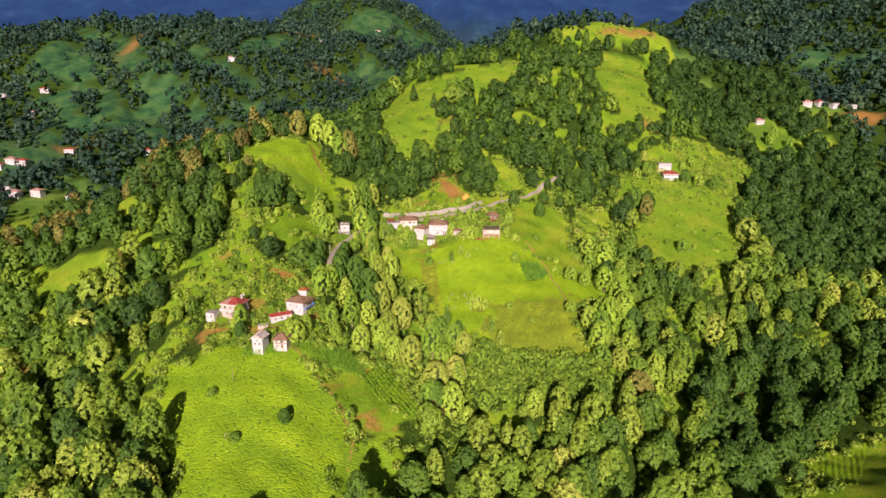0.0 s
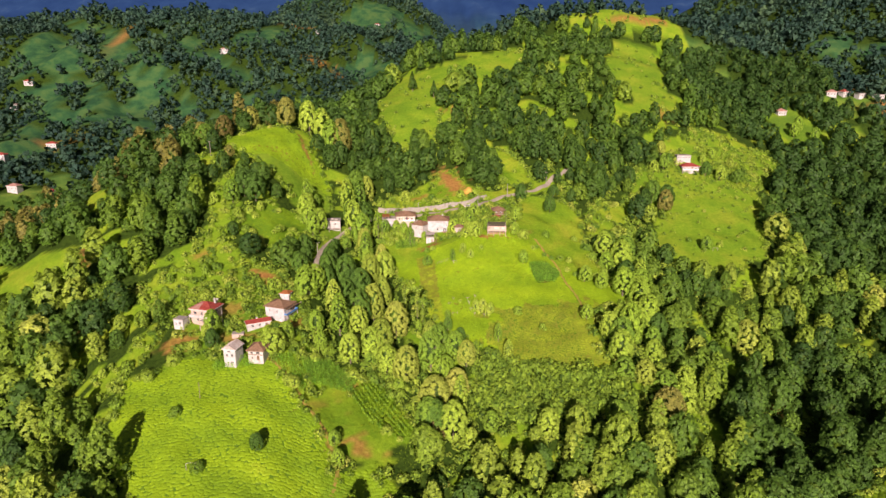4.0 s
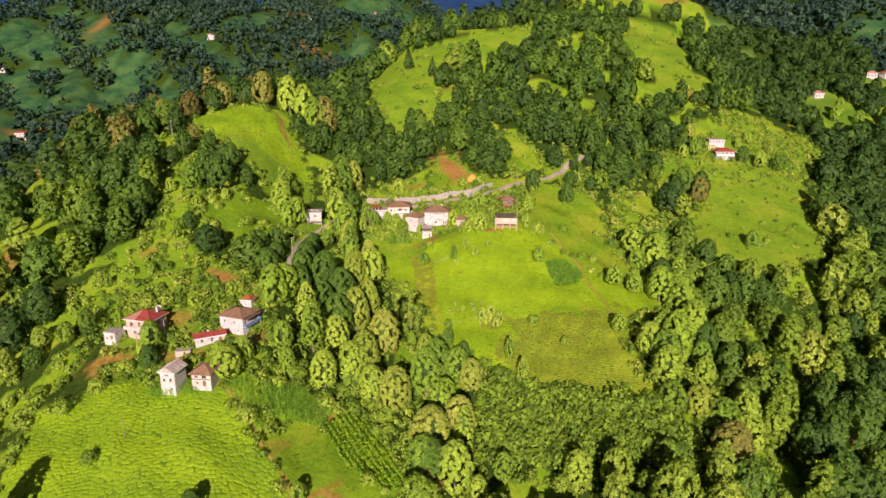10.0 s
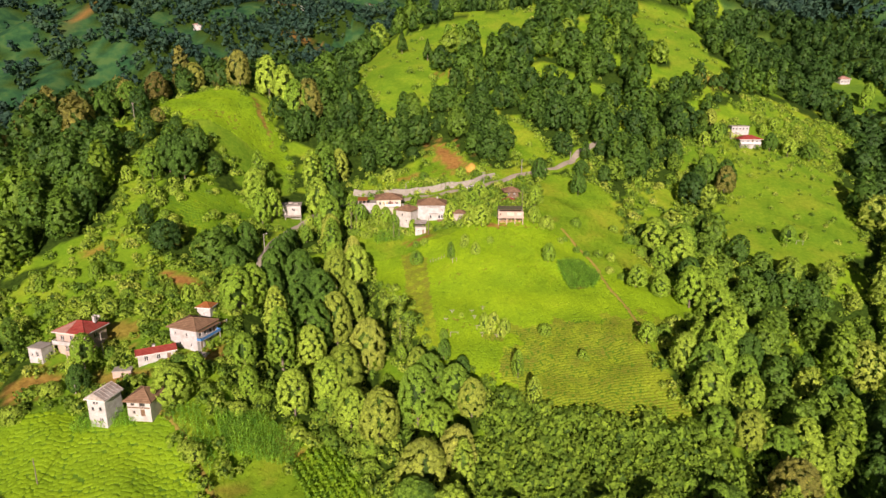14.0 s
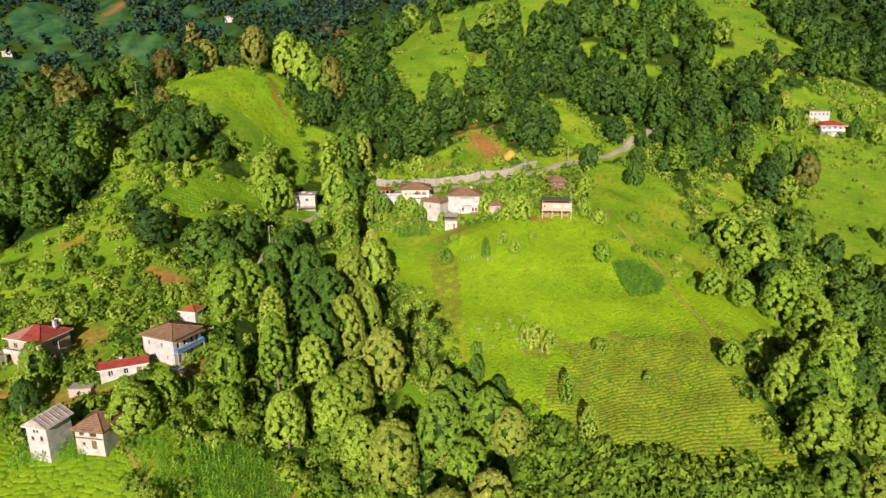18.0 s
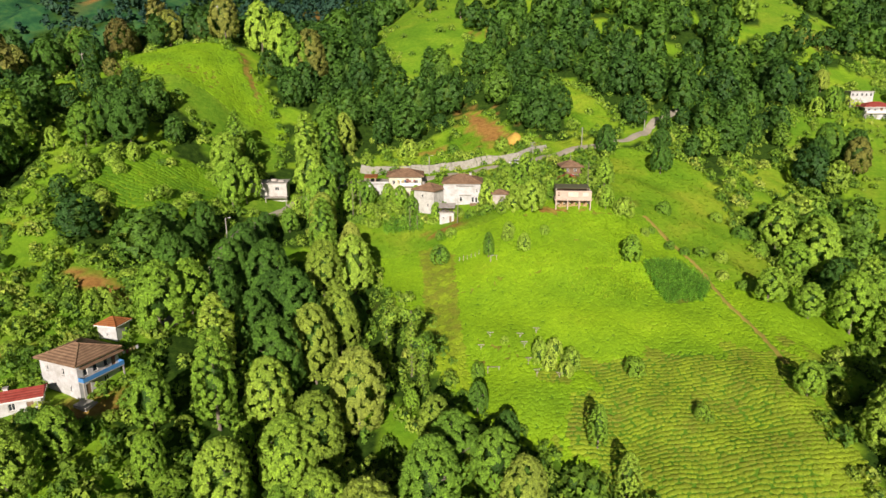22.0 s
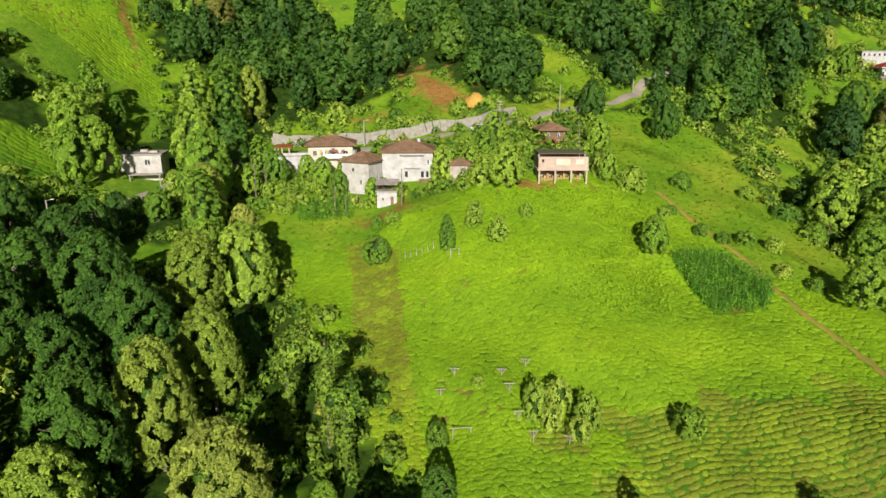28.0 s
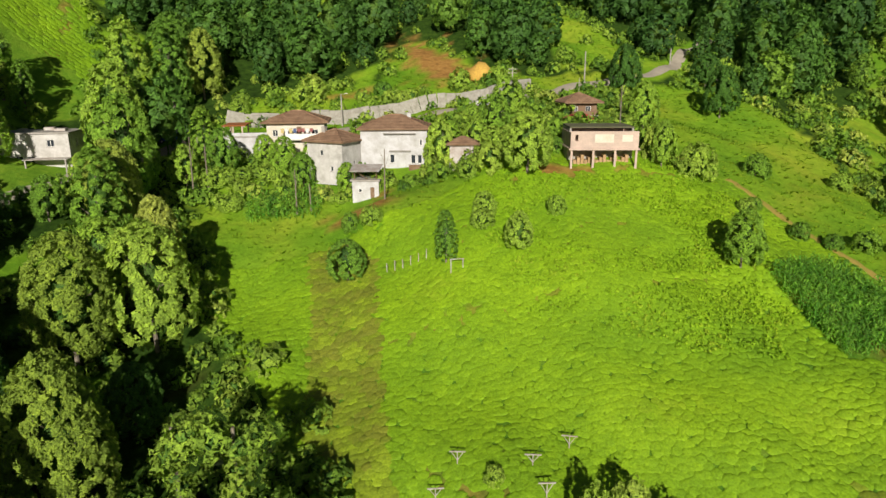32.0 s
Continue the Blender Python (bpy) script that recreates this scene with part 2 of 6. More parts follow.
BANK_GRASS = ((-47, 223.5), (-39, 233), (-32, 234), (-27, 228), (-15, 219.5), (-7, 220), (-9, 208), (-22, 207), (-31, 209), (-38, 215.5))


def inside(poly, x, y):
    r = np.zeros(len(x), bool)
    px, py = np.array(poly, float).T
    j = len(px) - 1
    for i in range(len(px)):
        cut = (py[i] > y) != (py[j] > y)
        r ^= cut & (x < (px[j] - px[i]) * (y - py[i]) / (py[j] - py[i] + 1e-9) + px[i])
        j = i
    return r


def off_line(line, x, y):
    """Distance from a polyline."""
    best = np.full(len(x), 1e9)
    for (ax_, ay_), (bx, by) in zip(line, line[1:]):
        dx, dy = bx - ax_, by - ay_
        s = np.clip(((x - ax_) * dx + (y - ay_) * dy) / (dx * dx + dy * dy), 0, 1)
        best = np.minimum(best, np.hypot(x - ax_ - s * dx, y - ay_ - s * dy))
    return best


def bare(x, y):
    out = np.zeros(len(x))
    wob = 1 + 0.35 * waves(x, y, 5, 21) + 0.2 * waves(x, y, 2.2, 22)
    for cx, cy, a, b, turn, amount in EARTH:
        c, s = math.cos(radians(turn)), math.sin(radians(turn))
        u, v = (x - cx) * c + (y - cy) * s, -(x - cx) * s + (y - cy) * c
        d = np.sqrt((u / a) ** 2 + (v / b) ** 2) * wob
        out = np.maximum(out, amount * np.clip((1.25 - d) / 0.5, 0, 1))
    return out


def clearing(x, y):
    wx, wy = x + 1.2 * waves(x, y, 9, 31), y + 1.2 * waves(x, y, 9, 32)
    out = np.zeros(len(x), bool)
    for p in MEADOW.values():
        out |= inside(p, wx, wy)
    return out


def gaps(x, y):
    """Small glades inside the wood."""
    return waves(x, y, 34, 91) + 0.6 * waves(x, y, 15, 92) > np.where(y > 450, 0.2, np.where(x < -75, 0.5, 0.85))


def far_open(x, y):
    """Open pasture on the far hills."""
    # Pasture thinned past x = 230: dark woods stand in for cloud shade.
    out = np.where(x < 0, -0.3, np.where(x > 230, -0.8, 0.0)) + waves(x, y, 170, 41) + 0.6 * waves(x, y, 70, 42) + 0.25 * waves(x, y, 30, 43) > 0.28
    wx, wy = x + 5 * waves(x, y, 26, 45), y + 5 * waves(x, y, 26, 46)
    for p in PARCELS:
        out |= inside(p, wx, wy)
    return out


# ---- materials ----
def nodes(name, rough=0.85):
    m = bpy.data.materials.new(name)
    m.use_nodes = True
    t = m.node_tree
    b = t.nodes["Principled BSDF"]
    b.inputs["Roughness"].default_value = rough
    b.inputs["Specular IOR Level"].default_value = 0.25
    return m, t, b


def add(t, kind, **values):
    n = t.nodes.new(kind)
    for k, v in values.items():
        if k in n.inputs:
            n.inputs[k].default_value = v
    return n


def ramp(t, source, stops):
    n = t.nodes.new("ShaderNodeValToRGB")
    e = n.color_ramp.elements
    while len(e) < len(stops):
        e.new(0.5)
    for el, (p, c) in zip(e, stops):
        el.position, el.color = p, (*c, 1)
    t.links.new(source, n.inputs[0])
    return n.outputs[0]


def mix(t, fac, a, b, how="MIX"):
    n = t.nodes.new("ShaderNodeMix")
    n.data_type, n.blend_type = "RGBA", how
    for socket, v in ((n.inputs[0], fac), (n.inputs[6], a), (n.inputs[7], b)):
        if isinstance(v, (int, float)):
            socket.default_value = v
        elif isinstance(v, tuple):
            socket.default_value = (*v, 1)
        else:
            t.links.new(v, socket)
    return n.outputs[2]


def noise_of(t, scale, detail=6, rough=0.6):
    g = t.nodes.new("ShaderNodeNewGeometry")
    n = add(t, "ShaderNodeTexNoise", Scale=scale, Detail=detail, Roughness=rough)
    t.links.new(g.outputs["Position"], n.inputs["Vector"])
    return n.outputs["Fac"]


def bump(t, b, height, strength, distance):
    n = add(t, "ShaderNodeBump", Strength=strength, Distance=distance)
    t.links.new(height, n.inputs["Height"])
    t.links.new(n.outputs[0], b.inputs["Normal"])


def worn(name, base, stain, scale=1.5, rough=0.85, relief=0.02, fine=30, amount=0.5):
    """A solid surface with stains at one scale and grain at a finer one."""
    m, t, b = nodes(name, rough)
    big = noise_of(t, scale, 8, 0.65)
    small = noise_of(t, fine, 4)
    low = ramp(t, big, ((0.42 - 0.1 * amount, (0, 0, 0)), (0.72, (1, 1, 1))))
    c = mix(t, low, base, stain)
    c = mix(t, 0.35, c, ramp(t, small, ((0.3, (0.55, 0.55, 0.55)), (0.7, (1.3, 1.3, 1.3)))), "MULTIPLY")
    t.links.new(c, b.inputs["Base Color"])
    bump(t, b, small, 0.6, relief)
    return m


def tiles(name, a, b_, c_, course=0.33):
    """Roof tiles in courses down the slope."""
    m, t, b = nodes(name, 0.9)
    g = t.nodes.new("ShaderNodeNewGeometry")
    sep = t.nodes.new("ShaderNodeSeparateXYZ")
    t.links.new(g.outputs["Position"], sep.inputs[0])
    w = add(t, "ShaderNodeTexWave", Scale=1.6, Distortion=0.6, Detail=2)
    w.bands_direction = "Z"
    t.links.new(g.outputs["Position"], w.inputs["Vector"])
    n1, n2 = noise_of(t, 0.9, 7), noise_of(t, 9, 5, 0.7)
    col = ramp(t, n1, ((0.3, a), (0.55, b_), (0.75, c_)))
    col = mix(t, 0.5, col, ramp(t, n2, ((0.3, (0.5, 0.5, 0.5)), (0.7, (1.4, 1.4, 1.4)))), "MULTIPLY")
    col = mix(t, 0.35, col, w.outputs["Color"], "MULTIPLY")
    t.links.new(col, b.inputs["Base Color"])
    bump(t, b, w.outputs["Fac"], 0.7, 0.06)
    return m


GREENS = ((0.0, (0.020, 0.060, 0.014)), (0.3, (0.055, 0.130, 0.018)), (0.55, (0.120, 0.215, 0.022)), (0.8, (0.190, 0.278, 0.038)), (0.93, (0.268, 0.322, 0.064)), (1.0, (0.085, 0.072, 0.024)))


def leafy(name, lo=0.0, hi=1.0, from_mesh=False, gain=1.12, glow=0.16, stops=GREENS, fine=0.0, spread=1.0, holes=0.0, grain=5.0):
    """Leaves: a hue for each plant, a shade for each leaf, some light let through."""
    m, t, b = nodes(name, 0.6)
    if from_mesh:
        src = t.nodes.new("ShaderNodeAttribute")
        src.attribute_name = "tint"
        which = src.outputs["Fac"]
    else:
        which = t.nodes.new("ShaderNodeObjectInfo").outputs["Random"]
    mr = add(t, "ShaderNodeMapRange")
    mr.inputs["To Min"].default_value, mr.inputs["To Max"].default_value = lo, hi
    t.links.new(which, mr.inputs["Value"])
    c = ramp(t, mr.outputs[0], tuple((p, tuple(v * gain for v in q)) for p, q in stops))
    g = t.nodes.new("ShaderNodeNewGeometry")
    c = mix(t, 1.0, c, ramp(t, g.outputs["Random Per Island"], ((0.0, (1 - 0.34 * spread, 1 - 0.32 * spread, 1 - 0.3 * spread)), (0.5, (0.98, 0.98, 0.96)), (1.0, (1 + 0.42 * spread, 1 + 0.36 * spread, 1 + 0.12 * spread)))), "MULTIPLY")
    c = mix(t, 0.35, c, ramp(t, noise_of(t, 0.35, 3), ((0.3, (0.65, 0.7, 0.7)), (0.7, (1.3, 1.25, 1.1)))), "MULTIPLY")
    if not fine:
        n = noise_of(t, 5.0, 4, 0.75)
        c = mix(t, 0.6, c, ramp(t, n, ((0.36, (0.35, 0.4, 0.4)), (0.5, (1.0, 1.0, 1.0)), (0.64, (1.6, 1.5, 1.3)))), "MULTIPLY")
        bump(t, b, n, 1.0, 0.35)
    if fine:
        n = noise_of(t, fine, 6, 0.8)
        c = mix(t, 0.8, c, ramp(t, n, ((0.32, (0.45, 0.5, 0.5)), (0.5, (1.0, 1.0, 1.0)), (0.68, (1.5, 1.4, 1.2)))), "MULTIPLY")
        bump(t, b, n, 0.6, 0.2)
    t.links.new(c, b.inputs["Base Color"])
    tr = t.nodes.new("ShaderNodeBsdfTranslucent")
    t.links.new(mix(t, 1.0, c, (1.25, 1.3, 0.6), "MULTIPLY"), tr.inputs["Color"])
    ms = t.nodes.new("ShaderNodeMixShader")
    ms.inputs[0].default_value = glow
    t.links.new(b.outputs[0], ms.inputs[1])
    t.links.new(tr.outputs[0], ms.inputs[2])
    last = ms
    if holes:
        last = t.nodes.new("ShaderNodeMixShader")
        clear = t.nodes.new("ShaderNodeBsdfTransparent")
        t.links.new(ramp(t, noise_of(t, grain, 2, 0.5), ((holes - 0.01, (0, 0, 0)), (holes + 0.01, (1, 1, 1)))), last.inputs[0])
        t.links.new(clear.outputs[0], last.inputs[1])
        t.links.new(ms.outputs[0], last.inputs[2])
    t.links.new(last.outputs[0], t.nodes["Material Output"].inputs["Surface"])
    return m


def ground_material():
    m, t, b = nodes("hillside", 0.95)
    b.inputs["Specular IOR Level"].default_value = 0.1

    def attr(n):
        a = t.nodes.new("ShaderNodeAttribute")
        a.attribute_name = n
        return a.outputs["Fac"]
    n1, n2, n3 = noise_of(t, 0.06, 6), noise_of(t, 0.7, 8, 0.7), noise_of(t, 5.0, 6, 0.7)
    grassy = ramp(t, n1, ((0.35, (0.120, 0.265, 0.014)), (0.5, (0.185, 0.335, 0.018)), (0.66, (0.285, 0.375, 0.030))))
    grassy = mix(t, 0.6, grassy, ramp(t, n2, ((0.3, (0.55, 0.62, 0.5)), (0.7, (1.35, 1.28, 1.2)))), "MULTIPLY")
    # Forest floor: dark undergrowth, deepened further for the shade beneath trees.
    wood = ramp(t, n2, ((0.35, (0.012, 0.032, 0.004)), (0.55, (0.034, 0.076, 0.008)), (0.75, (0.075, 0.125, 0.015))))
    soil = ramp(t, n2, ((0.3, (0.19, 0.085, 0.025)), (0.55, (0.36, 0.19, 0.055)), (0.75, (0.46, 0.29, 0.10))))
    # Far mountains: haze painted in as a deep blue.
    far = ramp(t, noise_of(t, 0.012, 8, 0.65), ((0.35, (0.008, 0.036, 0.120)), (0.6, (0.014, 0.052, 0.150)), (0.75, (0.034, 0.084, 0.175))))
    # Hills across the valley: haze and cloud shade mixed into their green.
    hazed_hill = ramp(t, n1, ((0.38, (0.016, 0.072, 0.030)), (0.5, (0.031, 0.112, 0.038)), (0.6, (0.060, 0.142, 0.042))))
    # Darker green for some meadows and the ground under the tea.
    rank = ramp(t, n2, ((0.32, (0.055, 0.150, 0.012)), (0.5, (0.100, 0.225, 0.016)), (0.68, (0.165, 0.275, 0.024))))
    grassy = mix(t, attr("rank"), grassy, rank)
    grassy = mix(t, attr("hills"), grassy, hazed_hill)
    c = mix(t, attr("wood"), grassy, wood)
    c = mix(t, attr("earth"), c, soil)
    c = mix(t, 0.5, c, ramp(t, n3, ((0.3, (0.55, 0.55, 0.55)), (0.7, (1.4, 1.4, 1.4)))), "MULTIPLY")
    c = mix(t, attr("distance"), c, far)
    t.links.new(c, b.inputs["Base Color"])
    bump(t, b, n2, 0.9, 0.35)
    return m


hillside = ground_material()
# Solid crown core in darker green, standing in for shade between leaf clumps.
shade_core = leafy("shaded_inner_leaves", 0.12, 0.4, gain=1.1, glow=0.05, fine=3.0, holes=0.45)
bark = worn("bark", (0.16, 0.13, 0.09), (0.30, 0.27, 0.22), 3, 0.95, 0.05, 12)
leaf = {
    "mid": leafy("leaves_mid", 0.38, 0.76, gain=2.25, holes=0.42, spread=0.9, glow=0.11), "dark": leafy("leaves_dark", 0.10, 0.38, gain=1.85, holes=0.42, spread=0.9, glow=0.11), "pale": leafy("leaves_pale", 0.74, 0.93, gain=1.6, holes=0.42, spread=0.9, glow=0.11),
    "brown": leafy("leaves_brown", 0.95, 1.0, gain=1.57, holes=0.42, spread=0.9, glow=0.11), "tall": leafy("leaves_tall", 0.34, 0.82, gain=2.2, holes=0.42, spread=0.9, glow=0.11), "shrub": leafy("leaves_shrub", 0.35, 0.78, gain=2.0, holes=0.40, spread=0.7),
    "fir": leafy("needles", 0.05, 0.3, gain=1.46, holes=0.42, spread=0.9, glow=0.11), "ivy": leafy("ivy_leaves", 0.6, 0.78, gain=1.79, holes=0.40, spread=0.7), "fresh": leafy("fresh_leaves", 0.6, 0.85, gain=2.1, holes=0.40, spread=0.7),
}
leaf_wood = leafy("woodland_leaves", 0.03, 1, True, 1.5, 0.14, fine=2.0, spread=0.9, holes=0.42, grain=2.6)
# Far leaves: haze blue and cloud shade blended into the greens.
leaf_hazy = leafy("hazy_woodland_leaves", 0, 1, True, 1.0, 0.12, ((0.0, (0.018, 0.062, 0.050)), (0.5, (0.038, 0.104, 0.066)), (1.0, (0.068, 0.140, 0.066))), spread=0.4)
leaf_low = leafy("undergrowth_leaves", 0.35, 0.9, True, 1.75)
TEA = ((0.0, (0.060, 0.160, 0.010)), (0.4, (0.150, 0.290, 0.010)), (0.7, (0.212, 0.368, 0.010)), (0.88, (0.260, 0.370, 0.020)), (0.95, (0.176, 0.242, 0.018)), (1.0, (0.175, 0.195, 0.026)))
leaf_tea = leafy("tea_leaves", 0, 1, True, 1.22, 0.1, TEA, 4.5, 0.22)
leaf_maize = leafy("maize_leaves", 0, 1, True, 1.95, 0.3, ((0.0, (0.08, 0.22, 0.03)), (1.0, (0.20, 0.38, 0.05))))
plaster = worn("white_plaster", (0.58, 0.585, 0.60), (0.38, 0.37, 0.35), 0.8, 0.9, 0.01, 14)
plaster_grey = worn("grey_plaster", (0.60, 0.59, 0.57), (0.36, 0.35, 0.32), 0.7, 0.95, 0.012, 10)
plaster_yellow = worn("cream_plaster", (0.66, 0.63, 0.54), (0.54, 0.48, 0.36), 0.8, 0.9, 0.01, 14)
plaster_pink = worn("pinkish_plaster", (0.58, 0.45, 0.38), (0.42, 0.34, 0.29), 0.7, 0.95, 0.01, 12)
concrete = worn("concrete", (0.42, 0.40, 0.37), (0.27, 0.25, 0.22), 0.6, 0.95, 0.015, 9)
moss = worn("mossy_concrete", (0.16, 0.15, 0.10), (0.09, 0.11, 0.04), 0.9, 0.95, 0.02, 8)
light_wood = worn("cut_wood", (0.50, 0.34, 0.18), (0.30, 0.19, 0.10), 3, 0.9, 0.02, 15)
masonry = worn("rubble_masonry", (0.40, 0.385, 0.34), (0.24, 0.225, 0.19), 1.2, 0.95, 0.05, 5)
tile_brown = tiles("brown_tiles", (0.22, 0.135, 0.085), (0.34, 0.21, 0.13), (0.42, 0.29, 0.18))
tile_orange = tiles("orange_tiles", (0.30, 0.10, 0.035), (0.42, 0.16, 0.05), (0.34, 0.15, 0.08))
tile_red = tiles("red_sheet_roof", (0.32, 0.045, 0.035), (0.42, 0.085, 0.065), (0.38, 0.10, 0.08))
tile_pink = tiles("faded_pink_roof", (0.42, 0.20, 0.16), (0.50, 0.28, 0.23), (0.46, 0.26, 0.2))
tin = worn("weathered_tin", (0.52, 0.50, 0.48), (0.30, 0.22, 0.17), 1.0, 0.5, 0.01, 6)
timber = worn("old_timber", (0.16, 0.095, 0.055), (0.28, 0.20, 0.13), 2, 0.9, 0.02, 15)
blue_paint = worn("blue_paint", (0.05, 0.22, 0.55), (0.10, 0.26, 0.48), 2, 0.6, 0.005, 15)
dark_void = worn("dark_frame", (0.06, 0.05, 0.045), (0.10, 0.08, 0.06), 2, 0.7, 0.005, 15)
white_paint = worn("white_paint", (0.82, 0.82, 0.80), (0.68, 0.67, 0.63), 2, 0.5, 0.003, 20)
asphalt = worn("pale_road", (0.40, 0.36, 0.29), (0.29, 0.26, 0.21), 0.5, 0.95, 0.01, 8)
dirt = worn("dirt_path", (0.36, 0.27, 0.06), (0.20, 0.24, 0.03), 0.6, 0.95, 0.03, 6)
straw = worn("straw", (0.62, 0.40, 0.08), (0.42, 0.25, 0.06), 2.5, 0.95, 0.06, 9)
rubber = worn("rubber", (0.02, 0.02, 0.02), (0.04, 0.04, 0.04), 5, 0.8, 0.002, 30)
cloth = [worn("washing_" + n, c, tuple(v * 0.7 for v in c), 3, 0.95, 0.01, 20) for n, c in (("white", (0.8, 0.8, 0.8)), ("yellow", (0.6, 0.5, 0.22)), ("red", (0.34, 0.12, 0.12)), ("blue", (0.10, 0.14, 0.28)))]
m_, t_, b_ = nodes("window_glass", 0.06)
b_.inputs["Base Color"].default_value = (0.05, 0.06, 0.07, 1)
b_.inputs["Transmission Weight"].default_value = 0.25
glass = m_
car_paint = []
for nm, col in (("white_car_paint", (0.75, 0.75, 0.74)), ("silver_car_paint", (0.38, 0.40, 0.42)), ("blue_car_paint", (0.03, 0.08, 0.25))):
    m_, t_, b_ = nodes(nm, 0.3)
    b_.inputs["Base Color"].default_value = (*col, 1)
    b_.inputs["Coat Weight"].default_value = 0.6
    car_paint.append(m_)


# ---- mesh helpers ----
def big_mesh(name, V, Q, T, mat, tint=None, smooth=True, inner=None, normals=None):
    me = bpy.data.meshes.new(name)
    V = np.asarray(V, np.float32)
    Q, T = np.asarray(Q, np.int32).reshape(-1, 4), np.asarray(T, np.int32).reshape(-1, 3)
    me.vertices.add(len(V))
    me.vertices.foreach_set("co", V.ravel())
    loops = np.concatenate([Q.ravel(), T.ravel()])
    me.loops.add(len(loops))
    me.loops.foreach_set("vertex_index", loops)
    me.polygons.add(len(Q) + len(T))
    start = np.concatenate([np.arange(len(Q)) * 4, len(Q) * 4 + np.arange(len(T)) * 3]).astype(np.int32)
    me.polygons.foreach_set("loop_start", start)
    if tint is not None:
        me.attributes.new("tint", "FLOAT", "POINT").data.foreach_set("value", np.asarray(tint, np.float32))
    me.update(calc_edges=True)
    me.validate()
    if smooth:
        me.shade_smooth()
    me.materials.append(mat)
    if normals is not None:
        me.normals_split_custom_set_from_vertices(np.asarray(normals, np.float32).tolist())
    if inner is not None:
        me.materials.append(shade_core)
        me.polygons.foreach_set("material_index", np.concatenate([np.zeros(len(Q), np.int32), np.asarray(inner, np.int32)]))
    return me


def part(name, bm, mat, parent, label="", smooth=False):
    if isinstance(bm, bmesh.types.BMesh):
        me = bpy.data.meshes.new(name)
        bmesh.ops.recalc_face_normals(bm, faces=bm.faces)
        bm.to_mesh(me)
        bm.free()
        me.materials.append(mat)
        if smooth:
            me.shade_smooth()
    else:
        me = bm
    o = new(name, me)
    o.parent = parent
    if label:
        tagged(o, label)
    return o


def pieces(name, spans, mat, parent, m=None):
    """Alike pieces, each a part of its own."""
    for q in spans:
        part(name, boxes(q, m=m), mat, parent)


def thing(name, m, label, category, group="", kind=""):
    o = new(name)
    o.empty_display_size = 0.3
    o.matrix_world = m
    return tagged(o, label, category, group, kind)


def box(bm, x0, y0, z0, x1, y1, z1, m=None):
    mm = Matrix.Translation(((x0 + x1) / 2, (y0 + y1) / 2, (z0 + z1) / 2)) @ Matrix.Diagonal((abs(x1 - x0), abs(y1 - y0), abs(z1 - z0), 1))
    bmesh.ops.create_cube(bm, size=1, matrix=(m @ mm) if m else mm)


def boxes(*b, m=None):
    bm = bmesh.new()
    for q in b:
        box(bm, *q, m=m)
    return bm


def rod(bm, a, b, r0, r1=None, seg=7):
    a, b = Vector(a), Vector(b)
    d = b - a
    m = Matrix.Translation((a + b) / 2) @ d.to_track_quat("Z", "Y").to_matrix().to_4x4()
    bmesh.ops.create_cone(bm, cap_ends=True, segments=seg, radius1=r0, radius2=r0 if r1 is None else r1, depth=d.length, matrix=m)


def strip(line, width, step=1.5, lift=0.12, ragged=0.25):
    """A ribbon laid on the land along a line."""
    pts = []
    for (x0, y0), (x1, y1) in zip(line, line[1:]):
        k = max(int(math.hypot(x1 - x0, y1 - y0) / step), 1)
        pts += [(x0 + (x1 - x0) * i / k, y0 + (y1 - y0) * i / k) for i in range(k)]
    pts.append(line[-1])
    p = np.array(pts)
    for _ in range(6):
        p[1:-1] = (p[:-2] + 2 * p[1:-1] + p[2:]) / 4
    d = np.gradient(p, axis=0)
    d /= np.linalg.norm(d, axis=1)[:, None]
    nrm = np.stack([-d[:, 1], d[:, 0]], 1)
    rs = np.random.RandomState(5)
    offs = np.array([-0.5, -0.25, 0, 0.25, 0.5]) * width
    V = []
    for k, o in enumerate(offs):
        q = p + nrm * (o + (rs.uniform(-ragged, ragged, (len(p), 1)) if k in (0, 4) else 0))
        V.append(np.column_stack([q, land(q[:, 0], q[:, 1]) + (lift if 0 < k < 4 else lift - 0.1)]))
    V = np.array(V).transpose(1, 0, 2).reshape(-1, 3)
    Q = [(i * 5 + k, i * 5 + k + 1, i * 5 + k + 6, i * 5 + k + 5) for i in range(len(p) - 1) for k in range(4)]
    return V, Q


# ---- ground ----
def axis(lo, hi, step, reach0, reach1, grow=1.09):
    mid = list(np.arange(lo, hi + step / 2, step))
    a, s = lo, step
    left = []
    while a > reach0:
        s *= grow
        a -= s
        left.append(a)
    b, s = mid[-1], step
    while b < reach1:
        s *= grow
        b += s
        mid.append(b)
    return np.array(left[::-1] + mid)


ax, ay = axis(-150, 190, 2.0, -3500, 3500, 1.04), axis(140, 440, 2.0, -1200, 4400, 1.04)
X, Y = np.meshgrid(ax, ay)
gx, gy = X.ravel(), Y.ravel()
near_road = off_line(ROAD, gx, gy)
gz = land(gx, gy)
n, mrows = len(ax), len(ay)
idx = np.arange(n * mrows).reshape(mrows, n)
quads = np.stack([idx[:-1, :-1], idx[:-1, 1:], idx[1:, 1:], idx[1:, :-1]], -1).reshape(-1, 4)
me = big_mesh("ground", np.stack([gx, gy, gz], 1), quads, [], hillside)
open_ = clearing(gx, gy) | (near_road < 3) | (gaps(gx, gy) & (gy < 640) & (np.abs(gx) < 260))
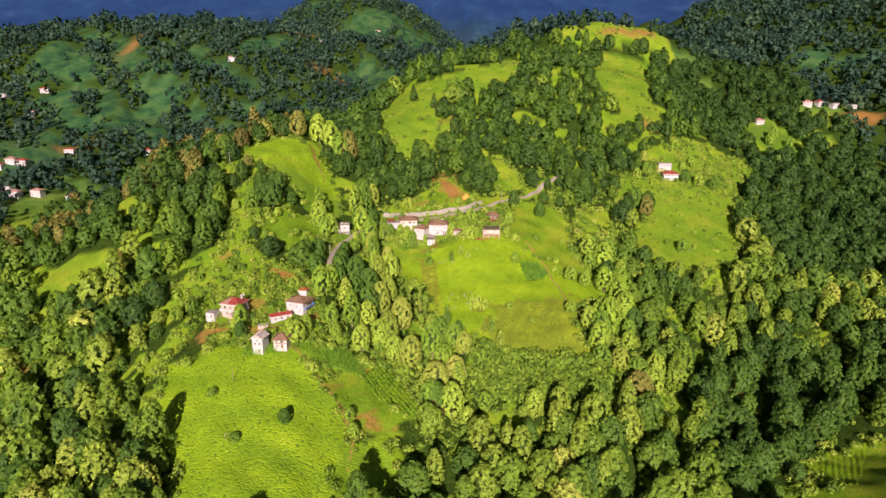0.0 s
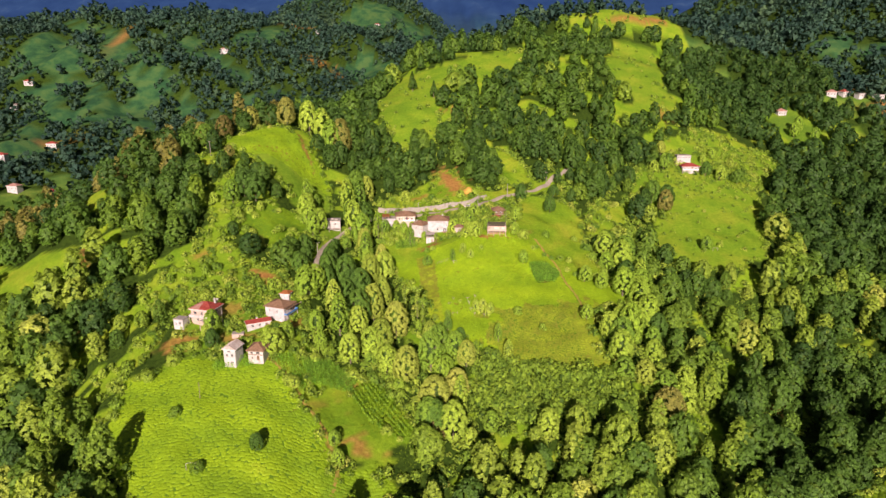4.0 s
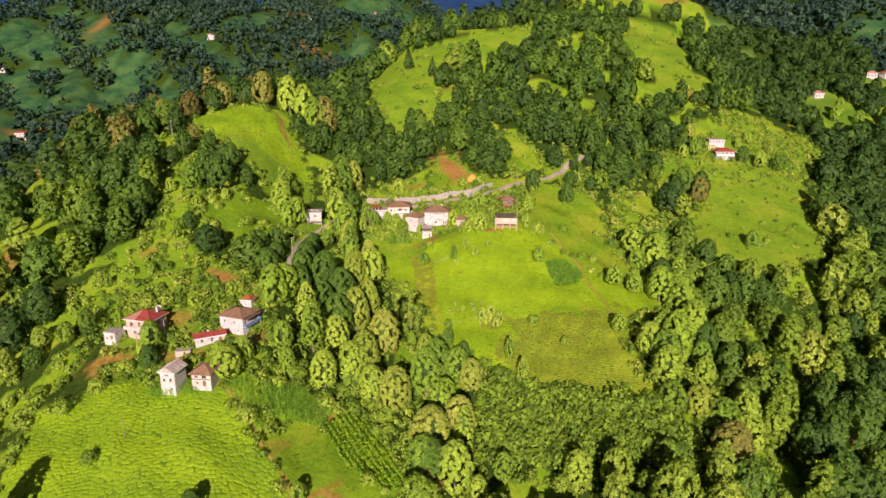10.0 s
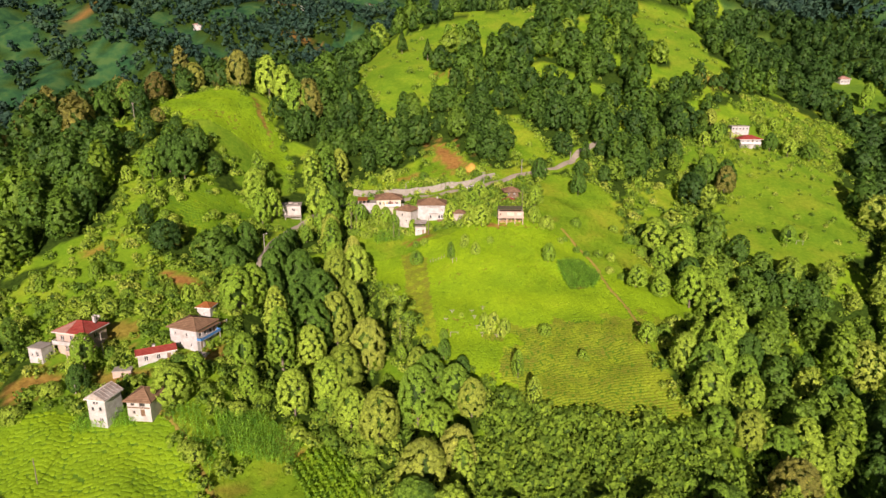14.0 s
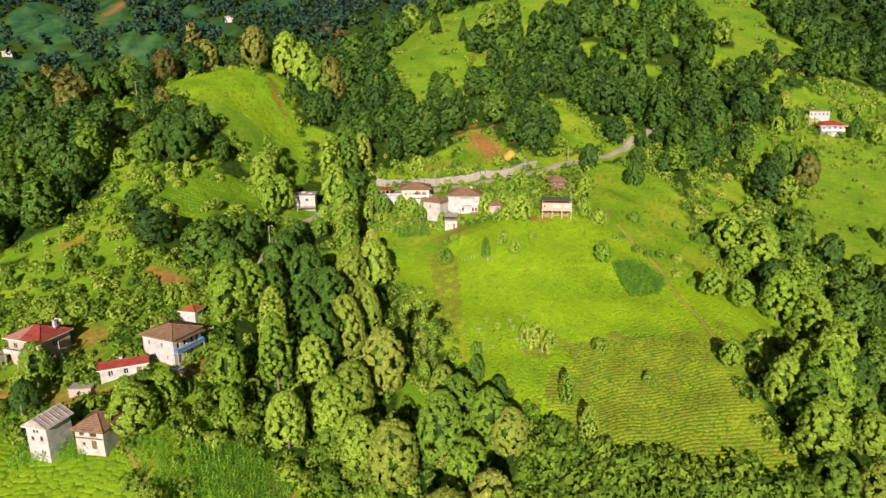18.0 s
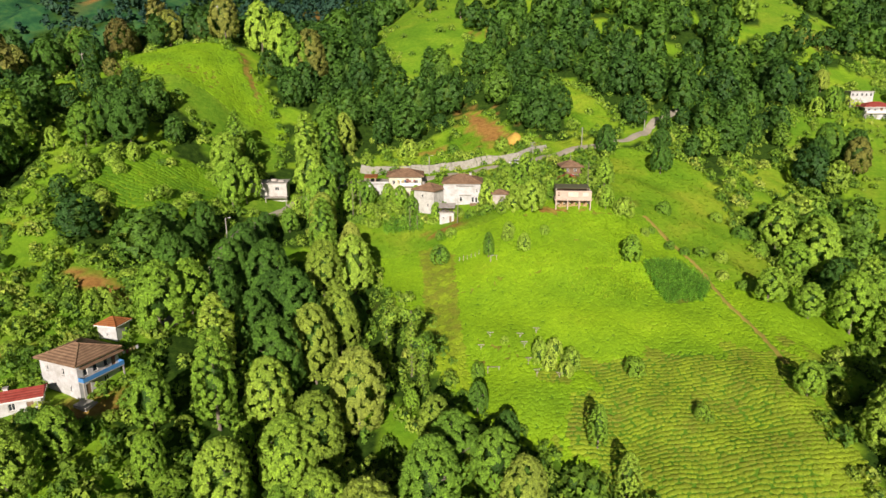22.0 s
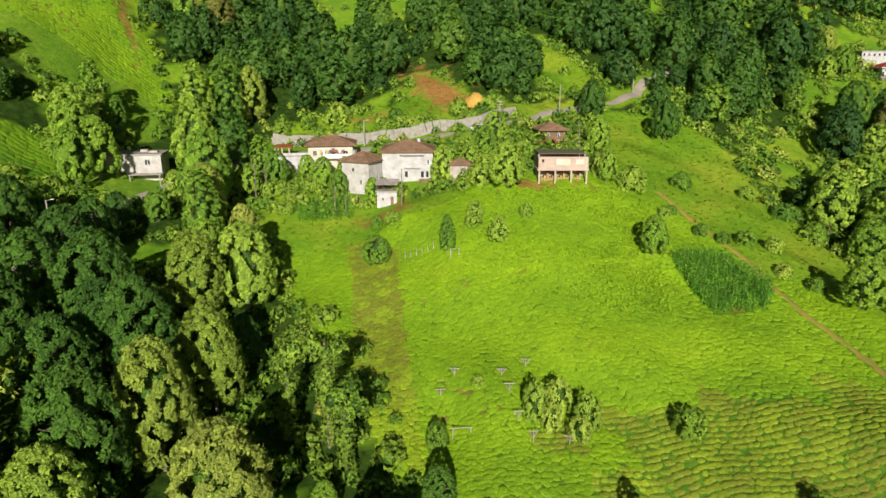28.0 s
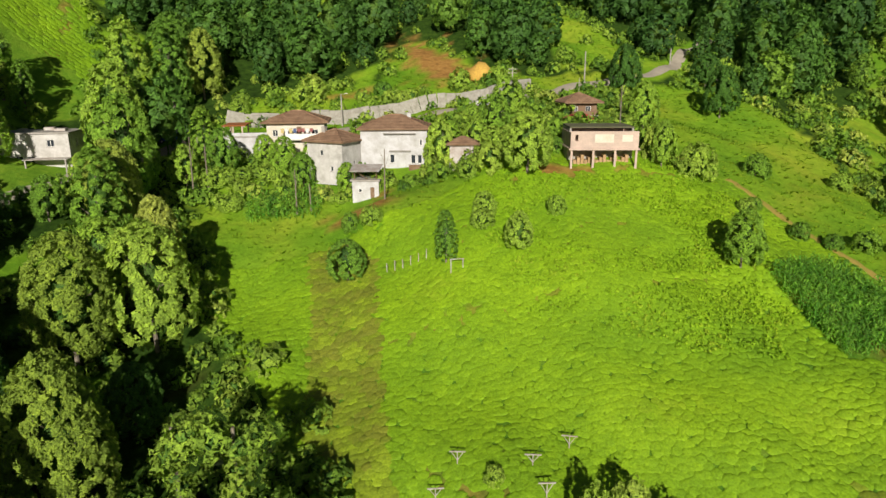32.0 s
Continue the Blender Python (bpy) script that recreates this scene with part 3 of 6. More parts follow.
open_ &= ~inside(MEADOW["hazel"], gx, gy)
outer = (gy > 600) | (gx < -250) | (gx > 250)
open_ |= outer & far_open(gx, gy)
# Amount of painted haze, growing with distance.
haze_ = np.clip((np.hypot(gx + 100, gy) - 1750) / 500, 0, 1)
deep_ = np.zeros(len(gx))
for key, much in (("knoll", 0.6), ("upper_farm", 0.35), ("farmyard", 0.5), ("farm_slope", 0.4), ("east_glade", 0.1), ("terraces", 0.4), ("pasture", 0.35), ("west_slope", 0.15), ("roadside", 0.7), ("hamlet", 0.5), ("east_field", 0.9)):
    deep_ = np.maximum(deep_, much * inside(MEADOW[key], gx, gy))
# Full darker green where ground shows between the tea bushes.
deep_ = np.maximum(deep_, 1.0 * (inside(MEADOW["field"], gx, gy) & (gy < 312) & (gx < 54) | inside(MEADOW["lower_field"], gx, gy)))
for nm, val in (("rank", deep_), ("wood", 1.0 - open_), ("earth", bare(gx, gy)), ("distance", haze_), ("hills", np.clip((np.hypot(gx, gy) - 560) / 200, 0, 1) * np.where((gx < 230) & (gy < 760) & (gx > -90), 0, 1))):
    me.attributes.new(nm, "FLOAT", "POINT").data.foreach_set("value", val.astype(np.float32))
tagged(new("ground", me), "steep green hillside with meadows, bare earth and forest floor", "ground", kind="structure")
V, Q = strip(ROAD, 2.9)
tagged(new("road", big_mesh("road", V, Q, [], asphalt)), "narrow pale concrete village road on the slope", "road", kind="structure")
V, Q = strip(LANE[:-1], 1.0, 1.0, 0.1, 0.3)
tagged(new("footpath", big_mesh("footpath", V, Q, [], dirt)), "trodden dirt footpath down through the field", "path", kind="structure")
V, Q = strip(((-63, 240.6), (-55.3, 234.4), (-47, 224), (-38.2, 215.7), (-34.5, 209.5), (-32.3, 204), (-33, 192)), 1.3, 1.0, 0.1, 0.3)
tagged(new("field_path", big_mesh("field_path", V, Q, [], dirt)), "dirt path along the edge of the lower field", "path", kind="structure")

# ---- plants ----
ico = bmesh.new()
bmesh.ops.create_icosphere(ico, subdivisions=1, radius=1)
ICO_V = np.array([v.co[:] for v in ico.verts])
ICO_T = np.array([[v.index for v in f.verts] for f in ico.faces])
ico.free()


def unit(v):
    return v / np.maximum(np.linalg.norm(v, axis=1)[:, None], 1e-9)


def foliage(rs, lobes, per, size, core=0.6, droop=0.15, fan=0.55):
    """Leaf sprays on lumpy lobes (x, y, z, radius): verts, quads, tris, and which tris are the darkened core."""
    V, T, F, N, n0 = [], [], [], [], 0
    mid = np.array(lobes)[:, :3].mean(0)
    for x, y, z, r in lobes:
        d = unit(rs.normal(size=(per, 3)) + (0, 0, 0.25))
        p = np.array((x, y, z)) + d * (r * rs.uniform(0.78, 1.12, (per, 1))) * (1, 1, 0.85)
        nrm = unit(d + fan * rs.normal(size=(per, 3)) + (0, 0, 0.2))
        soft = unit(0.9 * d + 0.7 * unit(p - mid) + 0.45 * nrm)
        nrm = nrm * np.where((nrm * soft).sum(1) < 0, -1.0, 1.0)[:, None]
        u = unit(np.cross(nrm, rs.normal(size=(per, 3))))
        w = np.cross(nrm, u)
        s = size * rs.uniform(0.6, 1.35, (per, 1))
        tri = np.stack([p - u * s * 0.4 + w * s * 0.5, p - u * s * 0.4 - w * s * 0.5, p + u * s * 0.75 - nrm * s * droop], 1)
        V.append(tri.reshape(-1, 3))
        T.append(n0 + np.arange(per * 3).reshape(-1, 3))
        F.append(np.zeros(per, int))
        N.append(np.repeat(soft, 3, 0))
        n0 += per * 3
        if core:
            c = ICO_V * (r * core * rs.uniform(0.8, 1.12, (len(ICO_V), 1))) * (1, 1, 0.85) + (x, y, z)
            V.append(c)
            T.append(n0 + ICO_T)
            F.append(np.ones(len(ICO_T), int))
            N.append(unit(ICO_V + 0.6 * unit(c - mid)))
            n0 += len(c)
    return np.concatenate(V), np.zeros((0, 4), int), np.concatenate(T), np.concatenate(F), np.concatenate(N)


def lobes_of(rs, kind, H, W, n):
    """Places of a crown's lobes for a tree of height H and width W."""
    out = []
    for i in range(n):
        f = (i + 0.5) / n
        a = i * 2.4 + rs.uniform(-0.5, 0.5)
        if kind in ("mid", "dark", "pale", "brown"):
            h = 1 - 2 * f
            rad = math.sqrt(max(1 - h * h, 0.02)) * rs.uniform(0.45, 0.78)
            out.append((math.cos(a) * rad * W / 2 * (1.08 - 0.22 * h), math.sin(a) * rad * W / 2 * (1.08 - 0.22 * h), H * (0.53 + 0.38 * h * rs.uniform(0.8, 1.0)), W * rs.uniform(0.17, 0.25)))
        elif kind == "tall":
            z = 0.12 + 0.80 * f
            rad = math.sin(min(1.0, 1.35 * (1.03 - z)) * 1.5) * rs.uniform(0.25, 0.6)
            out.append((math.cos(a) * rad * W / 2, math.sin(a) * rad * W / 2, H * z, W * rs.uniform(0.20, 0.28) * (1.15 - 0.6 * f)))
        elif kind == "fir":
            z = 0.14 + 0.82 * f
            rad = (1.02 - z) * rs.uniform(0.5, 0.9)
            out.append((math.cos(a) * rad * W / 2, math.sin(a) * rad * W / 2, H * z, W * 0.20 * (1.25 - z)))
        else:
            z = 0.3 + 0.5 * rs.uniform()
            rad = rs.uniform(0.2, 0.72)
            out.append((math.cos(a) * rad * W / 2, math.sin(a) * rad * W / 2, H * z, W * rs.uniform(0.2, 0.3)))
    return out


def girth(kind, f):
    """Half width of a crown, against its greatest, at f from its foot (0) to its top (1)."""
    if kind == "fir":
        return np.maximum(1.02 - f, 0.03) * np.minimum(f * 9 + 0.3, 1)
    if kind == "tall":
        return np.sqrt(np.clip(1 - np.abs(2 * f - 0.70) ** 2.2 / 1.8, 0.02, 1)) * (1 - 0.3 * f * f)
    return np.sqrt(np.clip(1 - np.abs(2 * f - 0.80) ** 2.3 / 1.54, 0.02, 1)) * (1 - 0.22 * f * f)


def crown(rs, kind, H, W, clumps, per, size, fan=0.5, foot=0.16, dome=0.5):
    """A crown of many leaf clumps on a lumpy hull round a core coloured dark for inner shade: verts, quads, tris, which
    tris are inside, normals.
    """
    f = (np.arange(clumps) + rs.uniform(0.1, 0.9, clumps)) / clumps
    f = 1 - (1 - f) ** 0.8 if kind == "fir" else f
    a = np.arange(clumps) * 2.39996 + rs.uniform(-0.35, 0.35, clumps)
    limbs = unit(rs.normal(size=(8, 3)) + (0, 0, 0.3))
    push = rs.uniform(-0.17, 0.2, 8)
    way = np.stack([np.cos(a), np.sin(a), 2.2 * f - 1.0], 1)
    lump = 1 + (np.clip(unit(way) @ limbs.T, 0, 1) ** 3 * push).sum(1)
    rad = girth(kind, f) * W / 2 * lump * rs.uniform(0.98 - 0.36 * dome, 1.0, clumps)
    c = np.stack([np.cos(a) * rad, np.sin(a) * rad, H * (foot + (0.97 - foot) * f) * (0.9 + 0.1 * lump)], 1)
    mid = np.array((0, 0, H * (foot + 0.40)))
    out = unit((c - mid) * (1, 1, 0.7) + (0, 0, 0.12 * H))
    r = W * math.sqrt(3.6 / clumps) * 0.46 * rs.uniform(0.75, 1.25, clumps)
    r = r * (np.clip(1.25 - f, 0.3, 1) if kind == "fir" else 1)
    k = clumps * per
    r1, out1 = np.repeat(r, per)[:, None], np.repeat(out, per, 0)
    d = unit(rs.normal(size=(k, 3))) * rs.uniform(0.15, 1.0, (k, 1)) ** 0.6
    side = d - (d * out1).sum(1)[:, None] * out1
    edge = np.linalg.norm(side, axis=1)[:, None]
    pt = np.repeat(c, per, 0) + r1 * (1.15 * side + out1 * (1.1 * dome * (1 - edge ** 2) + rs.uniform(-0.45, 0.2, (k, 1))))
    nrm = unit(out1 + 0.75 * side + fan * rs.normal(size=(k, 3)))
    soft = unit(0.55 * out1 + 1.2 * dome * side + 0.85 * nrm)
    u = unit(np.cross(nrm, rs.normal(size=(k, 3))))
    w = np.cross(nrm, u)
    s = size * rs.uniform(0.6, 1.35, (k, 1))
    V = np.stack([pt - u * s * 0.4 + w * s * 0.5, pt - u * s * 0.4 - w * s * 0.5, pt + u * s * 0.75 - (0, 0, 0.2) * s], 1).reshape(-1, 3)
    T = np.arange(k * 3).reshape(-1, 3)
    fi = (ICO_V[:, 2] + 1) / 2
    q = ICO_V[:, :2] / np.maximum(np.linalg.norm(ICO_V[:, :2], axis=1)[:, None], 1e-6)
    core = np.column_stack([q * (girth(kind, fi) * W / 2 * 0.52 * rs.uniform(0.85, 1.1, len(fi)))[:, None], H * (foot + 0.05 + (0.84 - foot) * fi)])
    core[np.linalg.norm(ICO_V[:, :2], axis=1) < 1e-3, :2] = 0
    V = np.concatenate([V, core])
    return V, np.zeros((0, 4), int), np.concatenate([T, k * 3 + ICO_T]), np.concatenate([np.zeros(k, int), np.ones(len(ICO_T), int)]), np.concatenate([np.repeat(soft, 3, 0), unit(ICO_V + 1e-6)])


def trunk_mesh(rs, H, W, kind):
    bm = bmesh.new()
    lean = rs.uniform(-0.03, 0.03, 2) * H
    mid = (lean[0], lean[1], H * 0.45)
    rod(bm, (0, 0, -1.2), mid, H * 0.020, H * 0.013)
    rod(bm, mid, (lean[0] * 1.2, lean[1] * 1.2, H * 0.85), H * 0.013, H * 0.004)
    for i in range(5):
        a = i * 2.2 + rs.uniform(0, 0.8)
        z = H * rs.uniform(0.32, 0.6)
        q = W * rs.uniform(0.22, 0.36)
        rod(bm, (lean[0] * z / H, lean[1] * z / H, z), (math.cos(a) * q, math.sin(a) * q, z + H * rs.uniform(0.1, 0.22)), H * 0.007, H * 0.003, 5)
    return bm


SPECIES = {   # name, leaves, height, width, clumps, sprays a clump, spray size, label
    "mid": ("broadleaf_tree", "mid", 15, 9.5, 104, 32, 0.66, "leafy green broadleaf tree on the wooded slope"),
    "dark": ("broadleaf_tree", "dark", 14, 10, 110, 32, 0.66, "dark green broadleaf tree with a dense round crown"),
    "pale": ("flowering_tree", "pale", 15, 10, 120, 32, 0.66, "pale yellow-green broadleaf tree in flower"),
    "brown": ("chestnut_tree", "brown", 15, 11, 110, 32, 0.68, "brownish broadleaf tree with a wide crown"),
    "tall": ("slender_tree", "tall", 18, 7, 100, 30, 0.58, "tall slender green tree in the wooded ravine"),
    "fir": ("conifer", "fir", 12, 6, 90, 26, 0.5, "dark green conical evergreen tree on the slope"),
    "shrub": ("shrub", "shrub", 2.6, 3.4, 26, 26, 0.34, "bushy green shrub growing on the slope"),
    "fresh": ("shrub", "fresh", 3.0, 3.2, 26, 26, 0.34, "bright fresh green bush on the grassy slope"),
}
TEMPLATES, COUNT = {}, {}


def plant(kind, variant, x, y, scale=1.0, turn=0.0, squash=1.0, sink=0.15, label="", group=""):
    """One tree or shrub standing on the land."""
    name, mat, H, W, nl, per, size, lab = SPECIES[kind]
    m = pose(x, y, up(x, y) - sink, 0, 0, turn) @ Matrix.Diagonal((scale, scale, scale * squash, 1))
    key = (kind, variant)
    COUNT[kind] = COUNT.get(kind, 0) + 1
    if key not in TEMPLATES:
        rs = np.random.RandomState(17 * (variant % 10) + len(kind) * 101 + ord(kind[0]))
        root = new(name)
        if variant >= 10:
            nl, per, size = int(nl * 1.5), int(per * 1.35), size * 0.70
        V, Q, T, F, N = crown(rs, kind, H, W, nl, per, size, foot=0.02 if name == "shrub" else 0.12 if kind == "tall" else 0.16, dome=0.30)
        part("trunk", trunk_mesh(rs, H, W, kind), bark, root)
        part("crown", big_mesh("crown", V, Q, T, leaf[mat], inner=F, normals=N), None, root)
        TEMPLATES[key] = tagged(root, lab, "shrub" if name == "shrub" else "tree", group or name.replace("_", " ") + "s on the hillside")
        root.matrix_world = m
        return root
    src = TEMPLATES[key]
    keep = src.scale.copy()
    src.scale = (1, 1, 1)
    o = copy_thing(src, m)
    src.scale = keep
    if label:
        tagged(o, label)
    return o


def scatter(poly_box, step, seed, jitter=0.45):
    x0, y0, x1, y1 = poly_box
    rs = np.random.RandomState(seed)
    a, b = np.meshgrid(np.arange(x0, x1, step, float), np.arange(y0, y1, step, float))
    a[1::2] += step / 2
    a, b = a.ravel(), b.ravel()
    return a + rs.uniform(-jitter, jitter, len(a)) * step, b + rs.uniform(-jitter, jitter, len(a)) * step, rs


def merge(templates, which, x, y, z, scale, turn, tint, squash=None, lie=None):
    """Many small plants in one mesh."""
    Vs, Qs, Ts, tt, Fs, Ns, n0 = [], [], [], [], [], [], 0
    for k in range(len(x)):
        V, Q, T, *F = templates[which[k]]
        Fs.append(F[0] if F else np.zeros(len(T), int))
        c, s = math.cos(turn[k]), math.sin(turn[k])
        if F:
            Ns.append(np.column_stack([F[1][:, 0] * c - F[1][:, 1] * s, F[1][:, 0] * s + F[1][:, 1] * c, F[1][:, 2]]))
        sz = scale[k] * (1 if squash is None else squash[k])
        dx, dy = (V[:, 0] * c - V[:, 1] * s) * scale[k], (V[:, 0] * s + V[:, 1] * c) * scale[k]
        Vs.append(np.column_stack([dx + x[k], dy + y[k], V[:, 2] * sz + z[k] + (0 if lie is None else dx * lie[0][k] + dy * lie[1][k])]))
        Qs.append(Q + n0)
        Ts.append(T + n0)
        tt.append(np.full(len(V), tint[k]))
        n0 += len(V)
    return np.concatenate(Vs), np.concatenate(Qs), np.concatenate(Ts), np.concatenate(tt), np.concatenate(Fs), np.concatenate(Ns) if Ns else None


HOUSES_AT = ((-2.5, 354, 9), (-20, 362, 9), (-31, 366, 6), (-11.5, 350, 7), (-6.5, 341.0, 5.6), (0, 346.5, 5.2), (7.7, 343, 4), (26, 338, 9), (29, 361, 7), (-58, 352, 10), (-63, 265, 9), (-63.5, 275, 5), (-69.5, 257, 7), (-65.5, 239, 7), (-73.5, 238, 7), (-91, 262, 10), (160, 441, 10), (160, 456, 9))
# single trees that stand out: kind, x, y, scale, squash
NEAR_KINDS = ("mid", "dark", "pale", "tall")
KEY = ()
KEY += (("pale", -19, 272, 1.05, 1.1), ("pale", -24, 262, 1.0, 1.05), ("pale", -29, 283, 0.9, 1.25), ("pale", -26, 293, 0.85, 1.2), ("dark", -25, 303, 0.5, 1.1), ("pale", -33, 309, 0.85, 1.1),)
KEY += (("pale", -29, 322, 0.55, 1.5), ("pale", -38, 332, 0.7, 1.2), ("mid", -10, 277, 0.30, 1.0), ("mid", -2.1, 260.4, 0.9, 1.0), ("pale", -5.2, 269, 0.62, 1.1), ("mid", -27.4, 257.5, 0.95, 1.0), ("mid", -34.4, 250, 0.85, 1.0), ("mid", -34, 269.5, 0.85, 1), ("tall", -40, 263, 1.0, 1), ("tall", -44, 274, 0.85, 1), ("dark", -41, 286, 0.8, 1.1),)
KEY += (("pale", -13.6, 247, 1.0, 1.0), ("mid", 4.6, 260, 0.78, 1.0), ("pale", 9, 256, 0.75, 1.0), ("dark", 7, 270, 0.42, 1.1), ("dark", 2, 276, 0.4, 1.2),)
KEY += (("dark", -93, 344, 1.05, 1.0), ("dark", -99, 346, 0.95, 1.05), ("mid", -103, 340, 0.8, 1.0), ("brown", -94, 424, 1.05, 1.15), ("mid", -82, 428, 1.15, 1.2), ("mid", -74, 426, 1.15, 1.2), ("brown", -62, 424, 1.2, 1.15), ("mid", -68, 420, 1.1, 1.2),)
KEY += (("dark", -134, 396, 1.0, 1.0), ("brown", -127, 408, 0.9, 1), ("brown", -116, 424, 0.9, 1), ("dark", -140, 385, 1.0, 1.0), ("brown", -146, 378, 0.9, 1.0), ("brown", -138, 402, 0.9, 1.0),)
KEY += (("fir", -23, 519, 1.25, 1.0), ("fir", -7, 505, 1.1, 1.0), ("mid", 5, 540, 0.55, 1), ("mid", 12, 541, 0.5, 1), ("fir", 141, 684, 1.6, 1),)
KEY += (("tall", 22, 268, 0.5, 0.95), ("tall", 25, 259, 0.52, 0.95), ("mid", 58, 274, 0.5, 0.9), ("mid", 64, 262, 0.7, 1.1), ("mid", 70, 268, 0.8, 1.1),)
KEY += (("mid", 15.5, 332.5, 0.66, 0.85), ("dark", 43, 383, 0.6, 1.2), ("dark", 62, 388, 0.6, 0.85), ("mid", 37, 352, 0.5, 1.1), ("mid", 4.5, 345, 0.46, 1.25), ("mid", -20.5, 353, 0.48, 1.0), ("mid", -30, 352, 0.5, 1), ("tall", -34, 356, 0.6, 0.9), ("mid", 13, 350, 0.5, 0.9), ("mid", 16, 358, 0.55, 0.9),)
KEY += (("mid", 63, 303, 0.62, 0.85), ("mid", 70, 300, 0.6, 0.9), ("mid", 80, 302, 0.95, 1), ("mid", 86, 296, 1.0, 1), ("mid", 37, 316, 0.46, 1.0), ("dark", 57, 369, 0.6, 1.15), ("tall", 4.4, 320.5, 0.37, 1.0), ("mid", 12.8, 320, 0.33, 1.0), ("mid", -7.4, 323, 0.46, 0.8), ("tall", 92, 318, 0.9, 0.9), ("mid", 77, 322, 0.7, 0.9),)
KEY += (("mid", -59.8, 242, 0.86, 0.78), ("mid", -57, 249, 0.6, 0.9), ("mid", -86, 254, 0.62, 1.05), ("dark", -84, 247, 0.5, 1.1), ("mid", -56, 279, 0.95, 1.0), ("mid", -53, 285, 0.9, 1.0), ("pale", -83, 312, 0.45, 0.8), ("tall", -67, 365, 0.5, 1.0), ("tall", -72, 366, 0.75, 0.95),)
KEY += (("brown", 78, 230, 1.0, 1.0), ("dark", -56, 202, 0.42, 1.05), ("mid", -34.5, 212, 0.42, 0.9), ("mid", -32.5, 206, 0.45, 0.9), ("tall", -52, 372, 1.05, 1), ("tall", -46, 377, 1.0, 1), ("dark", -49, 388, 1.1, 1), ("pale", -43, 386, 0.8, 1.2), ("dark", 128, 395, 0.9, 1.05), ("dark", 121, 398, 1.0, 1.0), ("brown", 126, 390, 0.8, 1.15), ("mid", 136, 352, 0.6, 0.9), ("dark", 161.8, 426, 0.62, 1.1), ("mid", 170, 424, 0.66, 1), ("dark", 181.5, 425, 0.75, 0.9), ("mid", 262, 513, 0.7, 1.2), ("mid", 270, 503, 0.6, 1.1), ("mid", 256, 506, 0.7, 1.1), ("mid", 173, 447, 0.5, 1.0), ("pale", 183, 441, 0.5, 1.0), ("mid", 131, 430, 0.55, 1.0), ("mid", 138, 433, 0.6, 1.1), ("dark", 143, 439, 0.5, 1.0), ("pale", 140, 447, 0.6, 1.0), ("mid", 165, 441, 0.4, 1.1),)
KEY += (("mid", -67, 347, 0.8, 1.1), ("mid", -64.5, 340, 0.7, 1.2), ("mid", -70, 352, 0.9, 1.0), ("mid", -62, 344, 0.72, 1.2), ("mid", -46, 352, 0.9, 1.2), ("mid", 68, 258, 0.9, 1.0), ("mid", 72, 262, 1.0, 1.2), ("mid", 76, 271, 0.9, 1.1), ("mid", 66, 250, 0.9, 1.0), ("mid", -16, 355, 0.36, 1.0), ("mid", -9.6, 344.6, 0.34, 1.0), ("mid", -24.5, 357, 0.40, 1.0), ("mid", 34.6, 336, 0.34, 1.3), ("mid", 10, 348.5, 0.38, 1.0), ("mid", 12, 340, 0.3, 0.9), ("mid", -35, 349, 0.45, 1.0),)
KEY += (("mid", -63.2, 246.0, 0.52, 1.1), ("pale", -60.6, 244.6, 0.44, 1.0), ("dark", -61.0, 249.5, 0.5, 1.0), ("mid", -48, 258, 0.6, 1.1), ("mid", -45, 250, 0.5, 1.1),)
KEY += (("dark", -50, 291, 0.85, 1.0), ("dark", -50.5, 300, 0.8, 1.1), ("dark", -51, 309, 0.8, 1.0), ("dark", -51.5, 318, 0.7, 1.0), ("dark", -63, 300, 0.7, 1.0), ("dark", -64, 318, 0.7, 1.0), ("dark", -62, 309, 0.6, 1.0),)
# kind, x, y, scale, squash
SHRUBS = ()
SHRUBS += (("shrub", 9.5, 327, 0.9, 1.3), ("shrub", 31.5, 284, 1.15, 1.1), ("fresh", 40, 272, 0.75, 1.2), ("shrub", 41, 271, 0.5, 1.1), ("shrub", 51, 342, 1.15, 1.1), ("shrub", 39, 335, 1.5, 1.2),)
SHRUBS += (("shrub", 48, 324, 0.7, 1.2), ("shrub", 51, 322, 0.7, 1), ("shrub", 55, 322, 1.0, 0.9), ("shrub", 59, 320, 0.9, 1.1), ("shrub", 43, 328, 0.7, 1.1), ("shrub", 45, 330, 0.6, 1.0), ("fresh", 57, 313, 0.8, 0.9), ("shrub", 60, 309, 0.8, 1), ("fresh", 17, 289, 1.0, 1.6), ("fresh", 14, 288, 0.9, 1.9), ("fresh", 20, 287, 0.95, 1.5), ("fresh", 15.6, 286.5, 0.8, 1.5), ("fresh", 18.8, 284.8, 0.8, 1.3), ("shrub", 7.4, 293.6, 0.5, 1.2), ("shrub", 2, 286, 0.8, 1.6),)
SHRUBS += (("shrub", -5, 344, 0.7, 1.6), ("shrub", 0, 343, 0.8, 0.9), ("shrub", 9, 325, 0.9, 0.9), ("shrub", 18, 325, 0.7, 1.2), ("fresh", 11, 336, 1.3, 1.0), ("fresh", 14, 340, 1.3, 1.0), ("fresh", 8, 337, 1.0, 0.9), ("shrub", 21, 341, 0.8, 1), ("shrub", 30, 338, 0.5, 1.0), ("shrub", -5, 332, 0.9, 1.0), ("shrub", -8, 333, 0.7, 1.3), ("shrub", -20, 341, 0.5, 0.8), ("fresh", 34, 338, 1.0, 1.6), ("fresh", 36, 341, 0.9, 1.9),)
